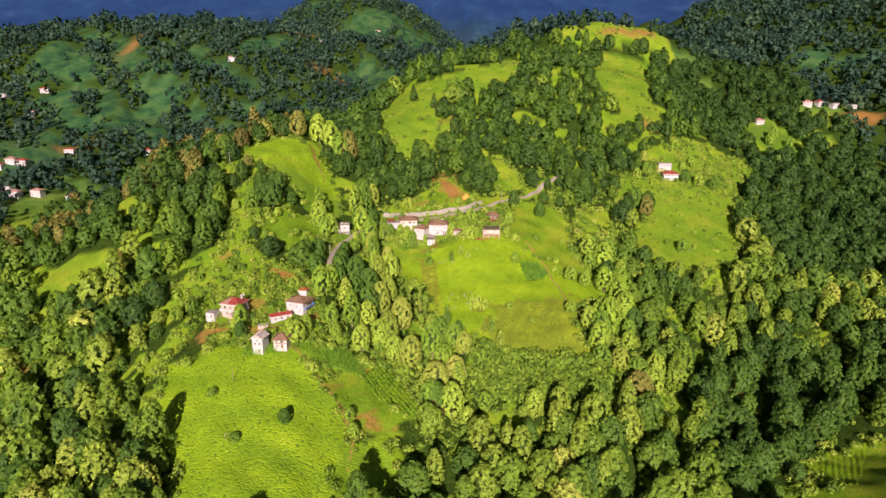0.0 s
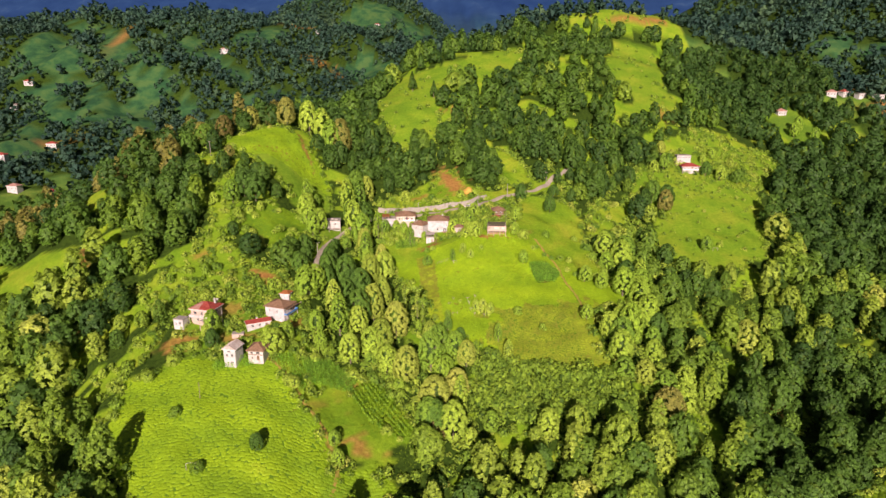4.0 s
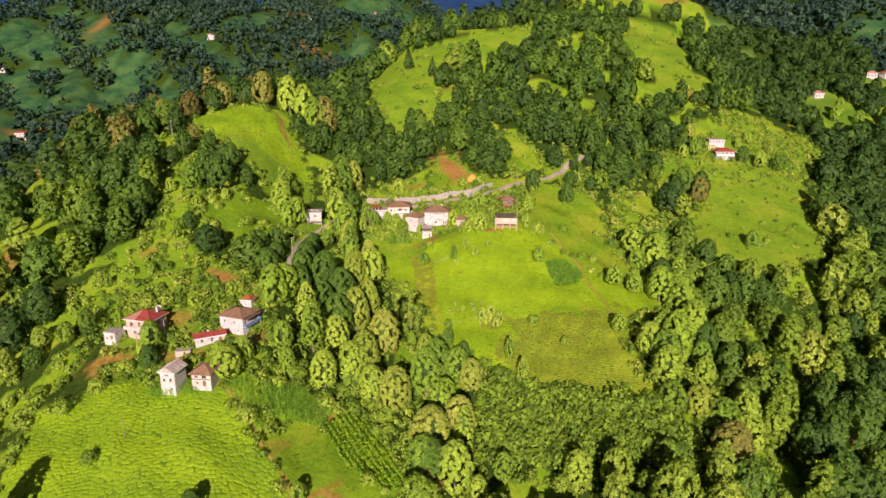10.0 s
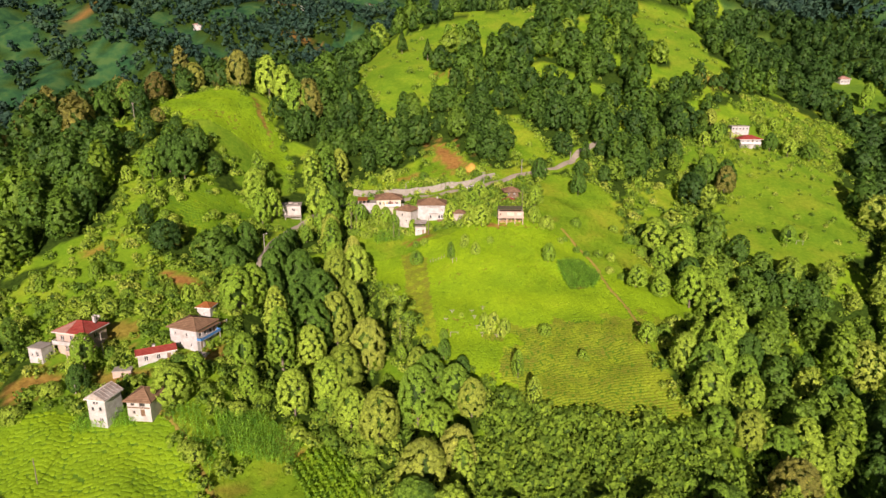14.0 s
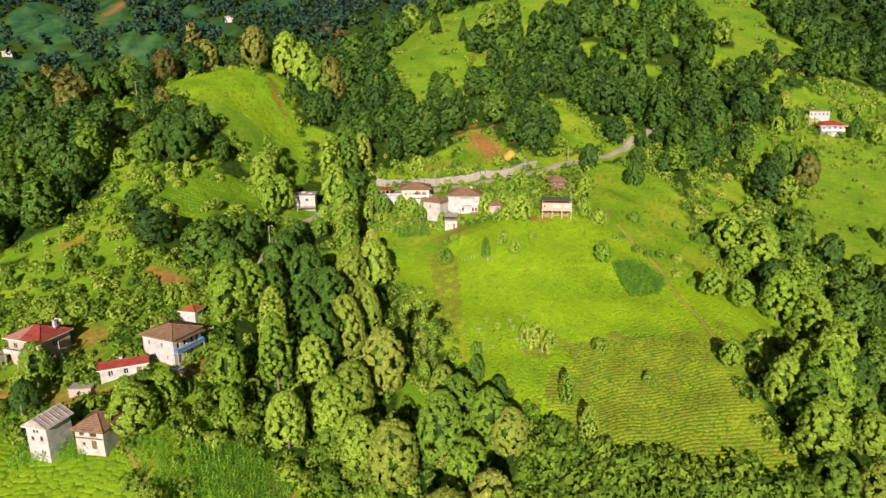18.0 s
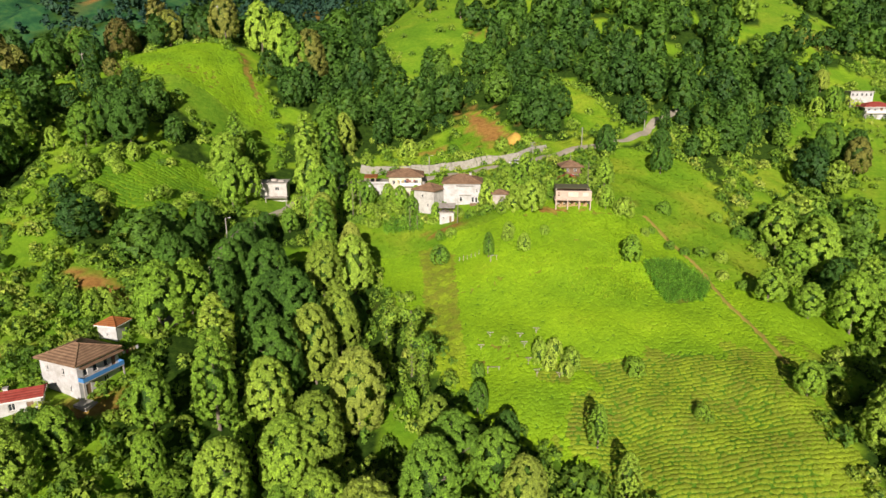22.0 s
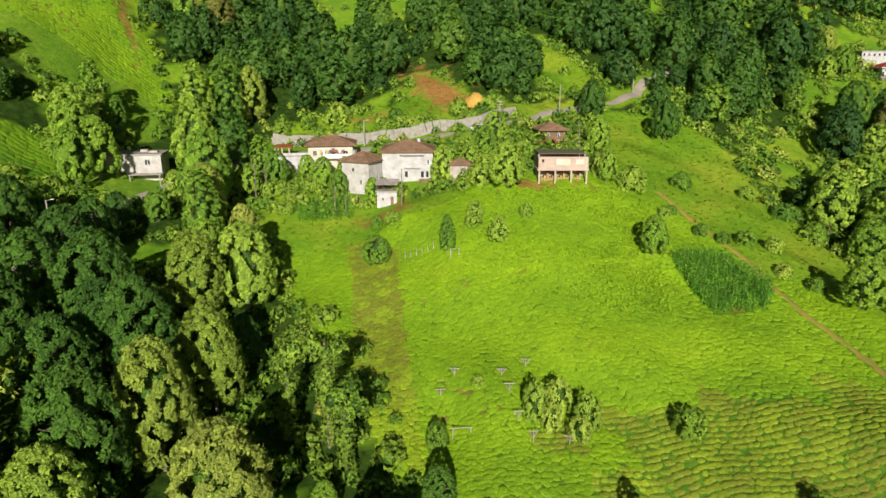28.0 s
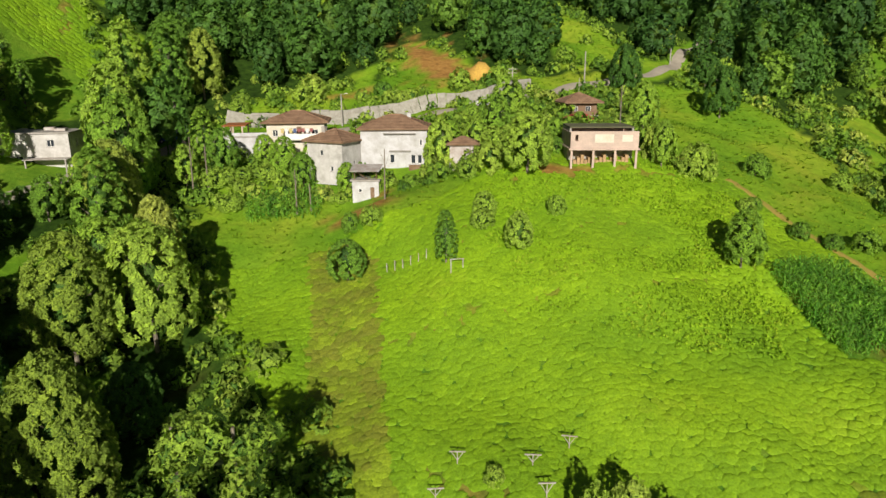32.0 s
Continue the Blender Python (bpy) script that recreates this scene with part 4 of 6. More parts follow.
SHRUBS += (("shrub", 64, 262, 1.0, 1.1), ("fresh", 63, 274, 1.0, 1.0), ("shrub", 130, 360, 0.8, 1.2), ("shrub", 145, 356, 0.9, 1.1), ("shrub", 150, 372, 0.8, 1), ("shrub", -86, 216, 1.2, 1.0), ("shrub", -72, 195.5, 1.2, 0.9), ("shrub", -101, 232, 1.3, 1.0), ("shrub", -95, 239, 1.5, 0.9), ("shrub", 66, 345, 1.0, 1), ("shrub", 70, 338, 1.2, 1.0), ("shrub", 72, 330, 1.2, 1.1), ("shrub", 75, 318, 1.1, 1), ("shrub", 70, 311, 1.0, 1),)
for i, (kind, x, y, s, q) in enumerate(KEY + SHRUBS):
    plant(kind, i % (2 if kind in ("fir", "brown", "dark", "fresh") else 3) + (10 if kind in NEAR_KINDS and -48 < x < 34 and 240 < y < 315 else 0), x, y, s, (i * 77) % 360, q)
kx, ky = np.array([k[1] for k in KEY]), np.array([k[2] for k in KEY])


def free_of(x, y, r_key=4.5, r_house=0.0, r_road=3.5):
    ok = off_line(ROAD, x, y) > r_road
    for hx, hy, hr in HOUSES_AT:
        ok &= np.hypot(x - hx, y - hy) > hr + r_house
    for a, b in zip(kx, ky):
        ok &= np.hypot(x - a, y - b) > r_key
    return ok


# woodland trees, single ones where the flight comes near
x, y, rs = scatter((-270, 120, 330, 665), 8.3, 11)
ok = ~clearing(x, y) & ~clearing(x + 3, y) & ~clearing(x - 3, y) & ~clearing(x, y + 3) & ~clearing(x, y - 3) & ~gaps(x, y) & free_of(x, y, 6.0, 0.0, 2.6) & (np.abs(x) < 0.78 * y + 20) & ~((x > -32) & (x < 8) & (y > 254) & (y < 312)) & ~((x > 118) & (y < 192))
x, y = x[ok], y[ok]
pick = rs.uniform(size=len(x))
ravine = (np.abs(x + 35) < 32) & (y > 235) & (y < 360)
close = (x > -62) & (x < 92) & (y > 222) & (y < 342)
order = np.argsort(np.where(close, np.hypot(x, y - 290), 1e6))[:285]
order = order[close[order]]
single = np.zeros(len(x), bool)
single[order] = True
for i in np.nonzero(single)[0]:
    p = pick[i]
    east = x[i] > 60
    west = x[i] < -33 and 266 < y[i] < 325
    kind = "tall" if p < (0.08 if west else 0.26 if not east else 0.14) else "dark" if p < (0.80 if west else 0.22 if east else 0.42) else "pale" if p > 0.90 else "mid"
    edge = 0.62 if -64 < x[i] < -40 and 322 < y[i] < 340 else 0.72 if 8 < x[i] < 72 and y[i] < 250 else 1.0
    plant(kind, (i % 3 if kind in ("mid", "tall", "pale") else i % 2) + (10 if -48 < x[i] < 34 and 250 < y[i] < 312 else 0), x[i], y[i], edge * (0.62 + 0.5 * ((i * 37) % 100) / 100), (i * 61) % 360, (0.95 if ravine[i] else 0.80) + 0.28 * ((i * 53) % 100) / 100)
# the rest of the wood
rest = ~single
x, y, pick = x[rest], y[rest], pick[rest]
tem, kinds = [], 2 * ("mid", "mid", "dark", "pale", "tall", "tall", "dark", "mid")
for j, k in enumerate(kinds):
    r2 = np.random.RandomState(300 + j)
    name, mat, H, W, nl, per, size, lab = SPECIES[k]
    V, Q, T, F, N = crown(r2, k, H, W, 84, 10, 1.1, 0.6, dome=0.24) if j < 8 else crown(r2, k, H, W * 1.04, 48, 7, 1.8, 0.55, dome=0.22)
    q = len(V)
    V = np.concatenate([V, [(-0.2, 0, -1), (0.2, 0, -1), (0.12, 0, H * 0.5), (-0.12, 0, H * 0.5), (0, -0.2, -1), (0, 0.2, -1), (0, 0.12, H * 0.5), (0, -0.12, H * 0.5)]])
    Q = np.concatenate([Q, [(q, q + 1, q + 2, q + 3), (q + 4, q + 5, q + 6, q + 7)]])
    N = np.concatenate([N, np.tile((0.0, -0.7, 0.7), (8, 1))])
    tem.append((V, Q, T, F, N))
which = (pick * 8).astype(int)
base_t = np.array([0.46, 0.36, 0.14, 0.76, 0.58, 0.42, 0.18, 0.30])[which] + rs.uniform(-0.15, 0.15, len(x))
which = np.where((y > 450) | (x > 150) & (y > 320) | (x < -140) | ((y > 400) & (np.abs(x - 15) > 95)), which + 8, which)
# Right-hand slopes: leaf tints cut down to paint in cloud shade.
base_t = np.where((x > 190) & (y > 330), base_t * np.where(x > 225, 0.08, 0.25), base_t)
# Gully trees: tint lowered for the shade lying on them.
base_t = np.where((x > 104) & (y < 285), base_t * 0.42, base_t)
base_t = np.where((x > 60) & (x < 104) & (y < 340), base_t * 0.7 + 0.2, base_t)
base_t = np.where((y < 262) & (x > -20) & (x < 60), base_t + 0.15, base_t)
base_t = np.where((y > 385) & (x > -100) & (pick < 0.88), base_t * np.where((y < 470) & (x < 60), 0.3, rs.uniform(0.1, 0.75, len(x))), base_t)
base_t = np.where((x < -60) & (y > 335), base_t * 0.6, base_t)
brown = (x < -105) & (y > 360) & (y < 450)
base_t = np.where(brown & (pick > 0.6), 0.98, np.where(brown, base_t * 0.3, base_t))
small = np.where(y < 270, 1.05, 1.0) * rs.uniform(0.48, 1.22, len(x)) * np.where((x > -128) & (x < -84) & (y > 252) & (y < 300), 0.55, 1.0)
V, Q, T, tt, F, N = merge(tem, which, x, y, land(x, y) - 0.3, small, rs.uniform(0, 6.28, len(x)), np.clip(base_t, 0, 1), rs.uniform(0.75, 1.12, len(x)))
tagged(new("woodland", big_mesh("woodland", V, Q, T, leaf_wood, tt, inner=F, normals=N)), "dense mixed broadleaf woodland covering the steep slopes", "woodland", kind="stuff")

# wood on the far hills
x, y, rs = scatter((-1500, 600, 1300, 1750), 9.5, 12)
ok = (np.abs(x) < 0.80 * y + 10) & (~far_open(x, y) | (rs.uniform(size=len(x)) < 0.035)) & ~((x > 0.03 * y) & (x < 0.36 * y) & (y > 780)) & ~((y < 665) & (x > -270) & (x < 330)) & ~clearing(x, y) & (bare(x, y) < 0.3)
x, y = x[ok], y[ok]
x2, y2, rs2 = scatter((-560, 200, -250, 620), 11, 13)
ok = (np.abs(x2) < 0.80 * y2 + 10) & (~far_open(x2, y2)) & ~((x2 > -270)) & ~clearing(x2, y2)
x, y = np.concatenate([x, x2[ok]]), np.concatenate([y, y2[ok]])
x2, y2, rs2 = scatter((320, 250, 620, 640), 11, 14)
ok = (np.abs(x2) < 0.80 * y2 + 10) & (~far_open(x2, y2)) & (x2 > 330) & (bare(x2, y2) < 0.3)
x, y = np.concatenate([x, x2[ok]]), np.concatenate([y, y2[ok]])
far_t = []
for j in range(5):
    r2 = np.random.RandomState(400 + j)
    V, Q, T, F, N = foliage(r2, lobes_of(r2, "mid" if j < 3 else "tall", 14, 11, 3), 8, 3.5, 0, 0.1, 0.3)
    far_t.append((V, Q, T, F, N))
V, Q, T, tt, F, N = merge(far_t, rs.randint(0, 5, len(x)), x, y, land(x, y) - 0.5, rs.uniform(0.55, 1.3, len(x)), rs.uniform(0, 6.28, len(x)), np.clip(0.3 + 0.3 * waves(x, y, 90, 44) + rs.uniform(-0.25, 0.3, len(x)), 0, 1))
tagged(new("far_woods", big_mesh("far_woods", V, Q, T, leaf_hazy, tt, normals=N)), "distant woods on the hills across the valley, coloured for haze and cloud shade", "woodland", kind="stuff")

# undergrowth: ferns, brambles and saplings at the wood's edges and round the houses
x, y, rs = scatter((-150, 165, 232, 485), 2.7, 15)
cl = clearing(x, y)
wild = np.zeros(len(x), bool)
for key, share in (("hamlet", 0.8), ("hazel", 1.0), ("west_slope", 0.42), ("village", 1.0), ("bank", 1.0), ("farmyard", 0.6), ("farm_slope", 0.55), ("east_glade", 0.3)):
    wild |= inside(MEADOW[key], x, y) & (rs.uniform(size=len(x)) < share)
field_edge = cl & ~clearing(x + 2.5, y) | cl & ~clearing(x - 2.5, y) | cl & ~clearing(x, y - 2.5) | cl & ~clearing(x, y + 2.5)
ok = (wild | field_edge | (~cl & (rs.uniform(size=len(x)) < np.where((x > -75) & (x < 100) & (y > 205) & (y < 350), np.where((x > -52) & (x < 0) & (y < 256), 0.95, 0.55), np.where((x > 60) & (x < 150) & (y > 300) & (y < 450), 0.5, 0.16)))) | (inside(MEADOW["upper_farm"], x, y) | inside(MEADOW["upper_bank"], x, y)) & (waves(x, y, 9, 52) > 0.1) & (rs.uniform(size=len(x)) < 0.3)) & free_of(x, y, 0, -3.0, 2.6) & (off_line(LANE, x, y) > 1.5) & (np.abs(x) < 0.78 * y) & (bare(x, y) < 0.5)
cropped = inside(MAIZE_LOW, x, y) | inside(ROW_CROP, x, y) | inside(LEAFY_CROP, x, y) | inside(BANK_GRASS, x, y)
ok &= ~inside(MAIZE_TOP, x, y) & ~cropped & (~inside(MEADOW["cutting"], x, y) | (rs.uniform(size=len(x)) < 0.65))
x, y = x[ok], y[ok]
x2, y2, r3 = scatter((-60, 430, 215, 705), 4.5, 20)
ok = np.zeros(len(x2), bool)
for key in ("pasture", "terraces", "summit", "farmyard"):
    ok |= inside(MEADOW[key], x2, y2)
ok &= (waves(x2, y2, 16, 53) + 0.7 * waves(x2, y2, 6, 54) > 0.45) & (r3.uniform(size=len(x2)) < 0.75)
x, y = np.concatenate([x, x2[ok]]), np.concatenate([y, y2[ok]])
low_t = []
for j in range(6):
    r2 = np.random.RandomState(500 + j)
    low_t.append(crown(r2, "shrub", 1.8, 2.5, 12, 7, 0.52, 0.6, 0.02, 0.4))
haz = inside(MEADOW["hazel"], x, y)
little = np.where(inside(MEADOW["upper_farm"], x, y), 0.65, 1.0)
V, Q, T, tt, F, N = merge(low_t, rs.randint(0, 6, len(x)), x, y, land(x, y) - 0.2, np.where(haz, rs.uniform(1.5, 2.3, len(x)), rs.uniform(0.6, 1.45, len(x)) * little), rs.uniform(0, 6.28, len(x)), np.clip(np.where(haz, 0.30, 0.5 + 0.35 * waves(x, y, 14, 51)) + rs.uniform(-0.2, 0.2, len(x)), 0, 1))
tagged(new("undergrowth", big_mesh("undergrowth", V, Q, T, leaf_low, tt, inner=F, normals=N)), "tangled green ferns, brambles and hazel scrub", "undergrowth", kind="stuff")

# bushes and young trees round the hamlet and on the banks
x, y, rs = scatter((-125, 205, 45, 392), 3.3, 18)
ok = np.zeros(len(x), bool)
for key in ("hamlet", "west_slope", "knoll_tea", "bank", "gully_grass", "roadside", "village", "cutting"):
    ok |= inside(MEADOW[key], x, y)
ok &= ~((y > 372) & (rs.uniform(size=len(x)) < 0.55))
ok |= inside(((-60, 264), (-34, 262), (-12, 246), (-4, 226), (-14, 208), (-24, 214), (-50, 248)), x, y)
ok &= free_of(x, y, 2.0, -1.5, 3.0) & (bare(x, y) < 0.4) & (rs.uniform(size=len(x)) < np.where((x > -50) & (y < 264), 0.5, 0.27)) & ~inside(MAIZE_LOW, x, y) & ~inside(ROW_CROP, x, y) & ~inside(LEAFY_CROP, x, y) & ~inside(BANK_GRASS, x, y)
ok &= ~((y < 224) & (rs.uniform(size=len(x)) < 0.7))
ok &= ~(inside(MEADOW["west_slope"], x, y) & (rs.uniform(size=len(x)) < 0.7))
for i in np.nonzero(ok)[0]:
    r = rs.uniform()
    if r < 0.10 and y[i] > 240:
        plant("mid", i % 3, x[i], y[i], rs.uniform(0.28, 0.45), i * 37 % 360, rs.uniform(0.85, 1.1))
    else:
        plant("fresh" if r < 0.6 else "shrub", i % (2 if r < 0.6 else 3), x[i], y[i], rs.uniform(0.6, 1.5), i * 37 % 360, rs.uniform(0.6, 1.05))

# tea bushes in contour rows
rings = ((0.98, -0.10), (0.78, 0.12), (0.42, 0.19))
tea_t = []
for j in range(8):
    r2 = np.random.RandomState(600 + j)
    long = r2.uniform(0.9, 1.7)
    V = [(r * long * math.cos(a * 1.0472) * r2.uniform(0.8, 1.15), r * math.sin(a * 1.0472) * r2.uniform(0.75, 1.05), z * r2.uniform(0.8, 1.15)) for r, z in rings for a in range(6)] + [(0, 0, 0.28)]
    Q = [(k * 6 + a, k * 6 + (a + 1) % 6, k * 6 + 6 + (a + 1) % 6, k * 6 + 6 + a) for k in range(2) for a in range(6)]
    tea_t.append((np.array(V), np.array(Q), np.array([(12 + a, 12 + (a + 1) % 6, 18) for a in range(6)])))
tx, ty, tr = [], [], []
for key, dx, dy, seed in (("field", 0.78, 0.60, 61), ("lower_field", 1.0, 1.0, 62), ("low_plot", 1.1, 1.1, 63), ("knoll_tea", 1.15, 1.2, 64), ("east_tea", 0.75, 2.0, 65), ("knoll", 1.15, 1.1, 66)):
    poly = np.array(MEADOW[key])
    r2 = np.random.RandomState(seed)
    a, b = np.meshgrid(np.arange(poly[:, 0].min(), poly[:, 0].max(), dx), np.arange(poly[:, 1].min(), poly[:, 1].max(), dy))
    a[1::2] += dx / 2
    a, b = a.ravel(), b.ravel()
    if key == "east_tea":
        u, v = np.meshgrid(np.arange(-40, 40, dx), np.arange(-40, 40, dy))
        u, v = u.ravel(), v.ravel()
        a, b = 155 + 0.5 * u + 0.87 * v, 208 + 0.87 * u - 0.5 * v
    a, b = a + r2.uniform(-0.3, 0.3, len(a)), b + r2.uniform(-0.16, 0.16, len(a)) * (2.0 if key == "lower_field" else 1.0) + (0.9 * waves(a, b * 0.2, 26, seed) if key != "east_tea" else 0)
    if key == "field":
        low = (a > 19 + 5 * waves(a, b, 14, 77) + 2 * waves(a, b, 5, 78)) & (b < 288 + 3 * waves(a, b, 12, 72))
        b = np.where(low, 0.85 * np.round(b / 0.85) + 0.5 * waves(a, b * 0.2, 22, 73) + r2.uniform(-0.14, 0.14, len(a)), b)
    k = inside(poly, a, b)
    if key == "field":
        lane_x = np.interp(b, [262, 283, 304, 316, 338, 400], [61, 58.5, 54.5, 53, 44, 34])
        k &= ((a < lane_x - 0.7) | (b < 312)) & (b < 333 + 0.25 * a) & ~inside(MAIZE_TOP, a, b) & (off_line(LANE, a, b) > 0.9)
    if key == "knoll":
        k &= b > 384
    k &= (bare(a, b) < 0.3 + 0.5 * r2.uniform(size=len(a))) & (np.abs(a) < 0.75 * b) & (r2.uniform(size=len(a)) > 0.03)
    tx.append(a[k]), ty.append(b[k])
    bright = {"field": 0.58, "lower_field": 0.52, "low_plot": 0.35, "knoll_tea": 0.22, "east_tea": 0.45, "knoll": 0.5}[key]
    tn = bright + 0.12 * waves(a[k], b[k], 22, 71) + r2.uniform(-0.05, 0.04, k.sum())
    if key == "field":
        tn = np.where(low[k], 0.942 + 0.025 * waves(a[k], b[k], 9, 76) + r2.uniform(-0.015, 0.015, k.sum()), tn)
        tn = np.where(inside(HARVESTED, a[k], b[k]), np.clip(0.957 + 0.04 * waves(a[k], b[k], 4, 79) - 0.008 * np.clip(301 - b[k], 0, 20) + r2.uniform(-0.03, 0.03, k.sum()), 0.7, 0.985), np.where(low[k], tn, np.clip(tn, 0, 0.86)))
    tr.append(tn)
x, y, tn = np.concatenate(tx), np.concatenate(ty), np.clip(np.concatenate(tr), 0, 1)
rs = np.random.RandomState(67)
mown = np.clip((36 + 6 * waves(x, y, 15, 74) - x) / 8, 0, 1) * np.clip((y - 287 - 4 * waves(x, y, 14, 75)) / 6, 0, 1)
wide = rs.uniform(0.62, 0.88, len(x)) * np.where((y > 240) & (x < 80) & (x > -40), 0.84, 1.0)
olive = (x > 19 + 5 * waves(x, y, 14, 77)) & (x < 80) & (y < 288) & (y > 240)
wide = np.where(olive, wide * 0.74, wide)
flat = np.where(olive, 0.62, np.where(y < 243, 0.5, 0.66 - 0.25 * mown)) * rs.uniform(0.8, 1.25, len(x))
V, Q, T, tt, F, N = merge(tea_t, rs.randint(0, 8, len(x)), x, y, land(x, y) + 0.05 + 0.10 * mown, wide, rs.uniform(-0.4, 0.4, len(x)), tn, flat, (land(x + 0.5, y) - land(x - 0.5, y), land(x, y + 0.5) - land(x, y - 0.5)))
tagged(new("tea_bushes", big_mesh("tea_bushes", V, Q, T, leaf_tea, tt)), "close rows of clipped bright green tea bushes", "tea bushes", kind="stuff")

# meadow grass
blade = []
for j in range(5):
    r2 = np.random.RandomState(700 + j)
    V, Q = [], []
    for k in range(9):
        a, q = r2.uniform(0, 6.28), r2.uniform(0, 0.5)
        px, py, hgt, w = math.cos(a) * q, math.sin(a) * q, r2.uniform(0.12, 0.26), 0.10
        V += [(px - w * math.sin(a), py + w * math.cos(a), 0), (px + w * math.sin(a), py - w * math.cos(a), 0), (px + 0.2 * math.cos(a) + 0.04, py + 0.2 * math.sin(a), hgt), (px + 0.2 * math.cos(a) - 0.04, py + 0.2 * math.sin(a), hgt)]
        Q.append((4 * k, 4 * k + 1, 4 * k + 2, 4 * k + 3))
    blade.append((np.array(V), np.array(Q), np.zeros((0, 3), int)))
x, y, rs = scatter((-48, 205, 85, 442), 1.5, 16)
lane_x = np.interp(y, [262, 283, 304, 316, 338, 400], [61, 58.5, 54.5, 53, 44, 34])
ok = (inside(MEADOW["field"], x, y) & ((x > lane_x) & (y > 308) | (y > 330 + 0.25 * x)) | inside(MEADOW["cutting"], x, y) | (off_line(((-12, 335), (-4, 325), (-3, 313), (-1, 296), (1, 280)), x, y) < 0.75) | inside(MEADOW["upper_bank"], x, y) | inside(MEADOW["village"], x, y) | inside(BANK_GRASS, x, y)) & (bare(x, y) < 0.35) & free_of(x, y, 0, -2.5, 2.4)
x, y = x[ok], y[ok]
V, Q, T, tt, F, N = merge(blade, rs.randint(0, 5, len(x)), x, y, land(x, y) - 0.05, rs.uniform(0.6, 1.5, len(x)), rs.uniform(0, 6.28, len(x)), np.clip(0.74 + 0.12 * waves(x, y, 12, 81) + rs.uniform(-0.06, 0.06, len(x)), 0, 0.9))
steep = np.column_stack([land(V[:, 0] - 0.5, V[:, 1]) - land(V[:, 0] + 0.5, V[:, 1]), land(V[:, 0], V[:, 1] - 0.5) - land(V[:, 0], V[:, 1] + 0.5), np.ones(len(V))])
tagged(new("meadow_grass", big_mesh("meadow_grass", V, Q, T, leaf_tea, tt, normals=unit(steep))), "long bright green meadow grass on the slope", "grass", kind="stuff")

# low leafy crop on the upper part of the field
bean = []
for j in range(5):
    r2 = np.random.RandomState(750 + j)
    bean.append(foliage(r2, [(0, 0, 0.10, 0.24)], 14, 0.20, 0, 0.2, 0.5))
x, y, rs = scatter((6, 300, 50, 342), 0.5, 19)
ok = inside(((10, 338), (34, 344), (42, 338), (40, 312), (36, 303), (24, 306), (12, 312)), x + 2 * waves(x, y, 8, 82), y) & free_of(x, y, 1.0, -3.0) & (bare(x, y) < 0.3) & ~inside(MAIZE_TOP, x, y) & (waves(x, y, 5, 83) > -0.7)
x, y = x[ok], y[ok]
V, Q, T, tt, F, N = merge(bean, rs.randint(0, 5, len(x)), x, y, land(x, y) + 0.14, rs.uniform(0.6, 1.2, len(x)), rs.uniform(0, 6.28, len(x)), np.clip(0.68 + 0.12 * waves(x, y, 9, 84) + rs.uniform(-0.1, 0.1, len(x)), 0, 0.85))
tagged(new("bean_plants", big_mesh("bean_plants", V, Q, T, leaf_tea, tt, normals=N)), "low bright green leafy crop below the concrete building", "crop", kind="stuff")

# leafy crop in rows on the bank below the hamlet
u, v = np.meshgrid(np.arange(-30, 30, 0.75), np.arange(-24, 24, 1.7))
u, v = u.ravel(), v.ravel()
rs = np.random.RandomState(21)
x, y = -21 + 0.64 * u + 0.77 * v + rs.uniform(-0.2, 0.2, len(u)), 233 - 0.77 * u + 0.64 * v + rs.uniform(-0.2, 0.2, len(u))
ok = inside(LEAFY_CROP, x, y)
x, y = x[ok], y[ok]
V, Q, T, tt, F, N = merge(bean, rs.randint(0, 5, len(x)), x, y, land(x, y) + 0.2, rs.uniform(2.2, 3.4, len(x)), rs.uniform(0, 6.28, len(x)), rs.uniform(0.05, 0.4, len(x)))
tagged(new("vegetable_rows", big_mesh("vegetable_rows", V, Q, T, leaf_tea, tt, normals=N)), "dark green leafy vegetables in rows on the bank", "crop", kind="stuff")

# maize
corn = []
for j in range(5):
    r2 = np.random.RandomState(800 + j)
    V, Q = [(-0.03, 0, 0), (0.03, 0, 0), (0.02, 0, 2.0), (-0.02, 0, 2.0)], [(0, 1, 2, 3)]
    for k in range(9):
        a, z0 = k * 2.6 + r2.uniform(-0.4, 0.4), 0.3 + 0.19 * k
        c, s = math.cos(a), math.sin(a)
        n0 = len(V)
        for q, dz, w in ((0, 0, 0.05), (0.32, 0.32, 0.10), (0.72, 0.12 - 0.1 * r2.uniform(), 0.02)):
            V += [(c * q - s * w, s * q + c * w, z0 + dz), (c * q + s * w, s * q - c * w, z0 + dz)]
        Q += [(n0, n0 + 1, n0 + 3, n0 + 2), (n0 + 2, n0 + 3, n0 + 5, n0 + 4)]
    corn.append((np.array(V), np.array(Q), np.zeros((0, 3), int)))
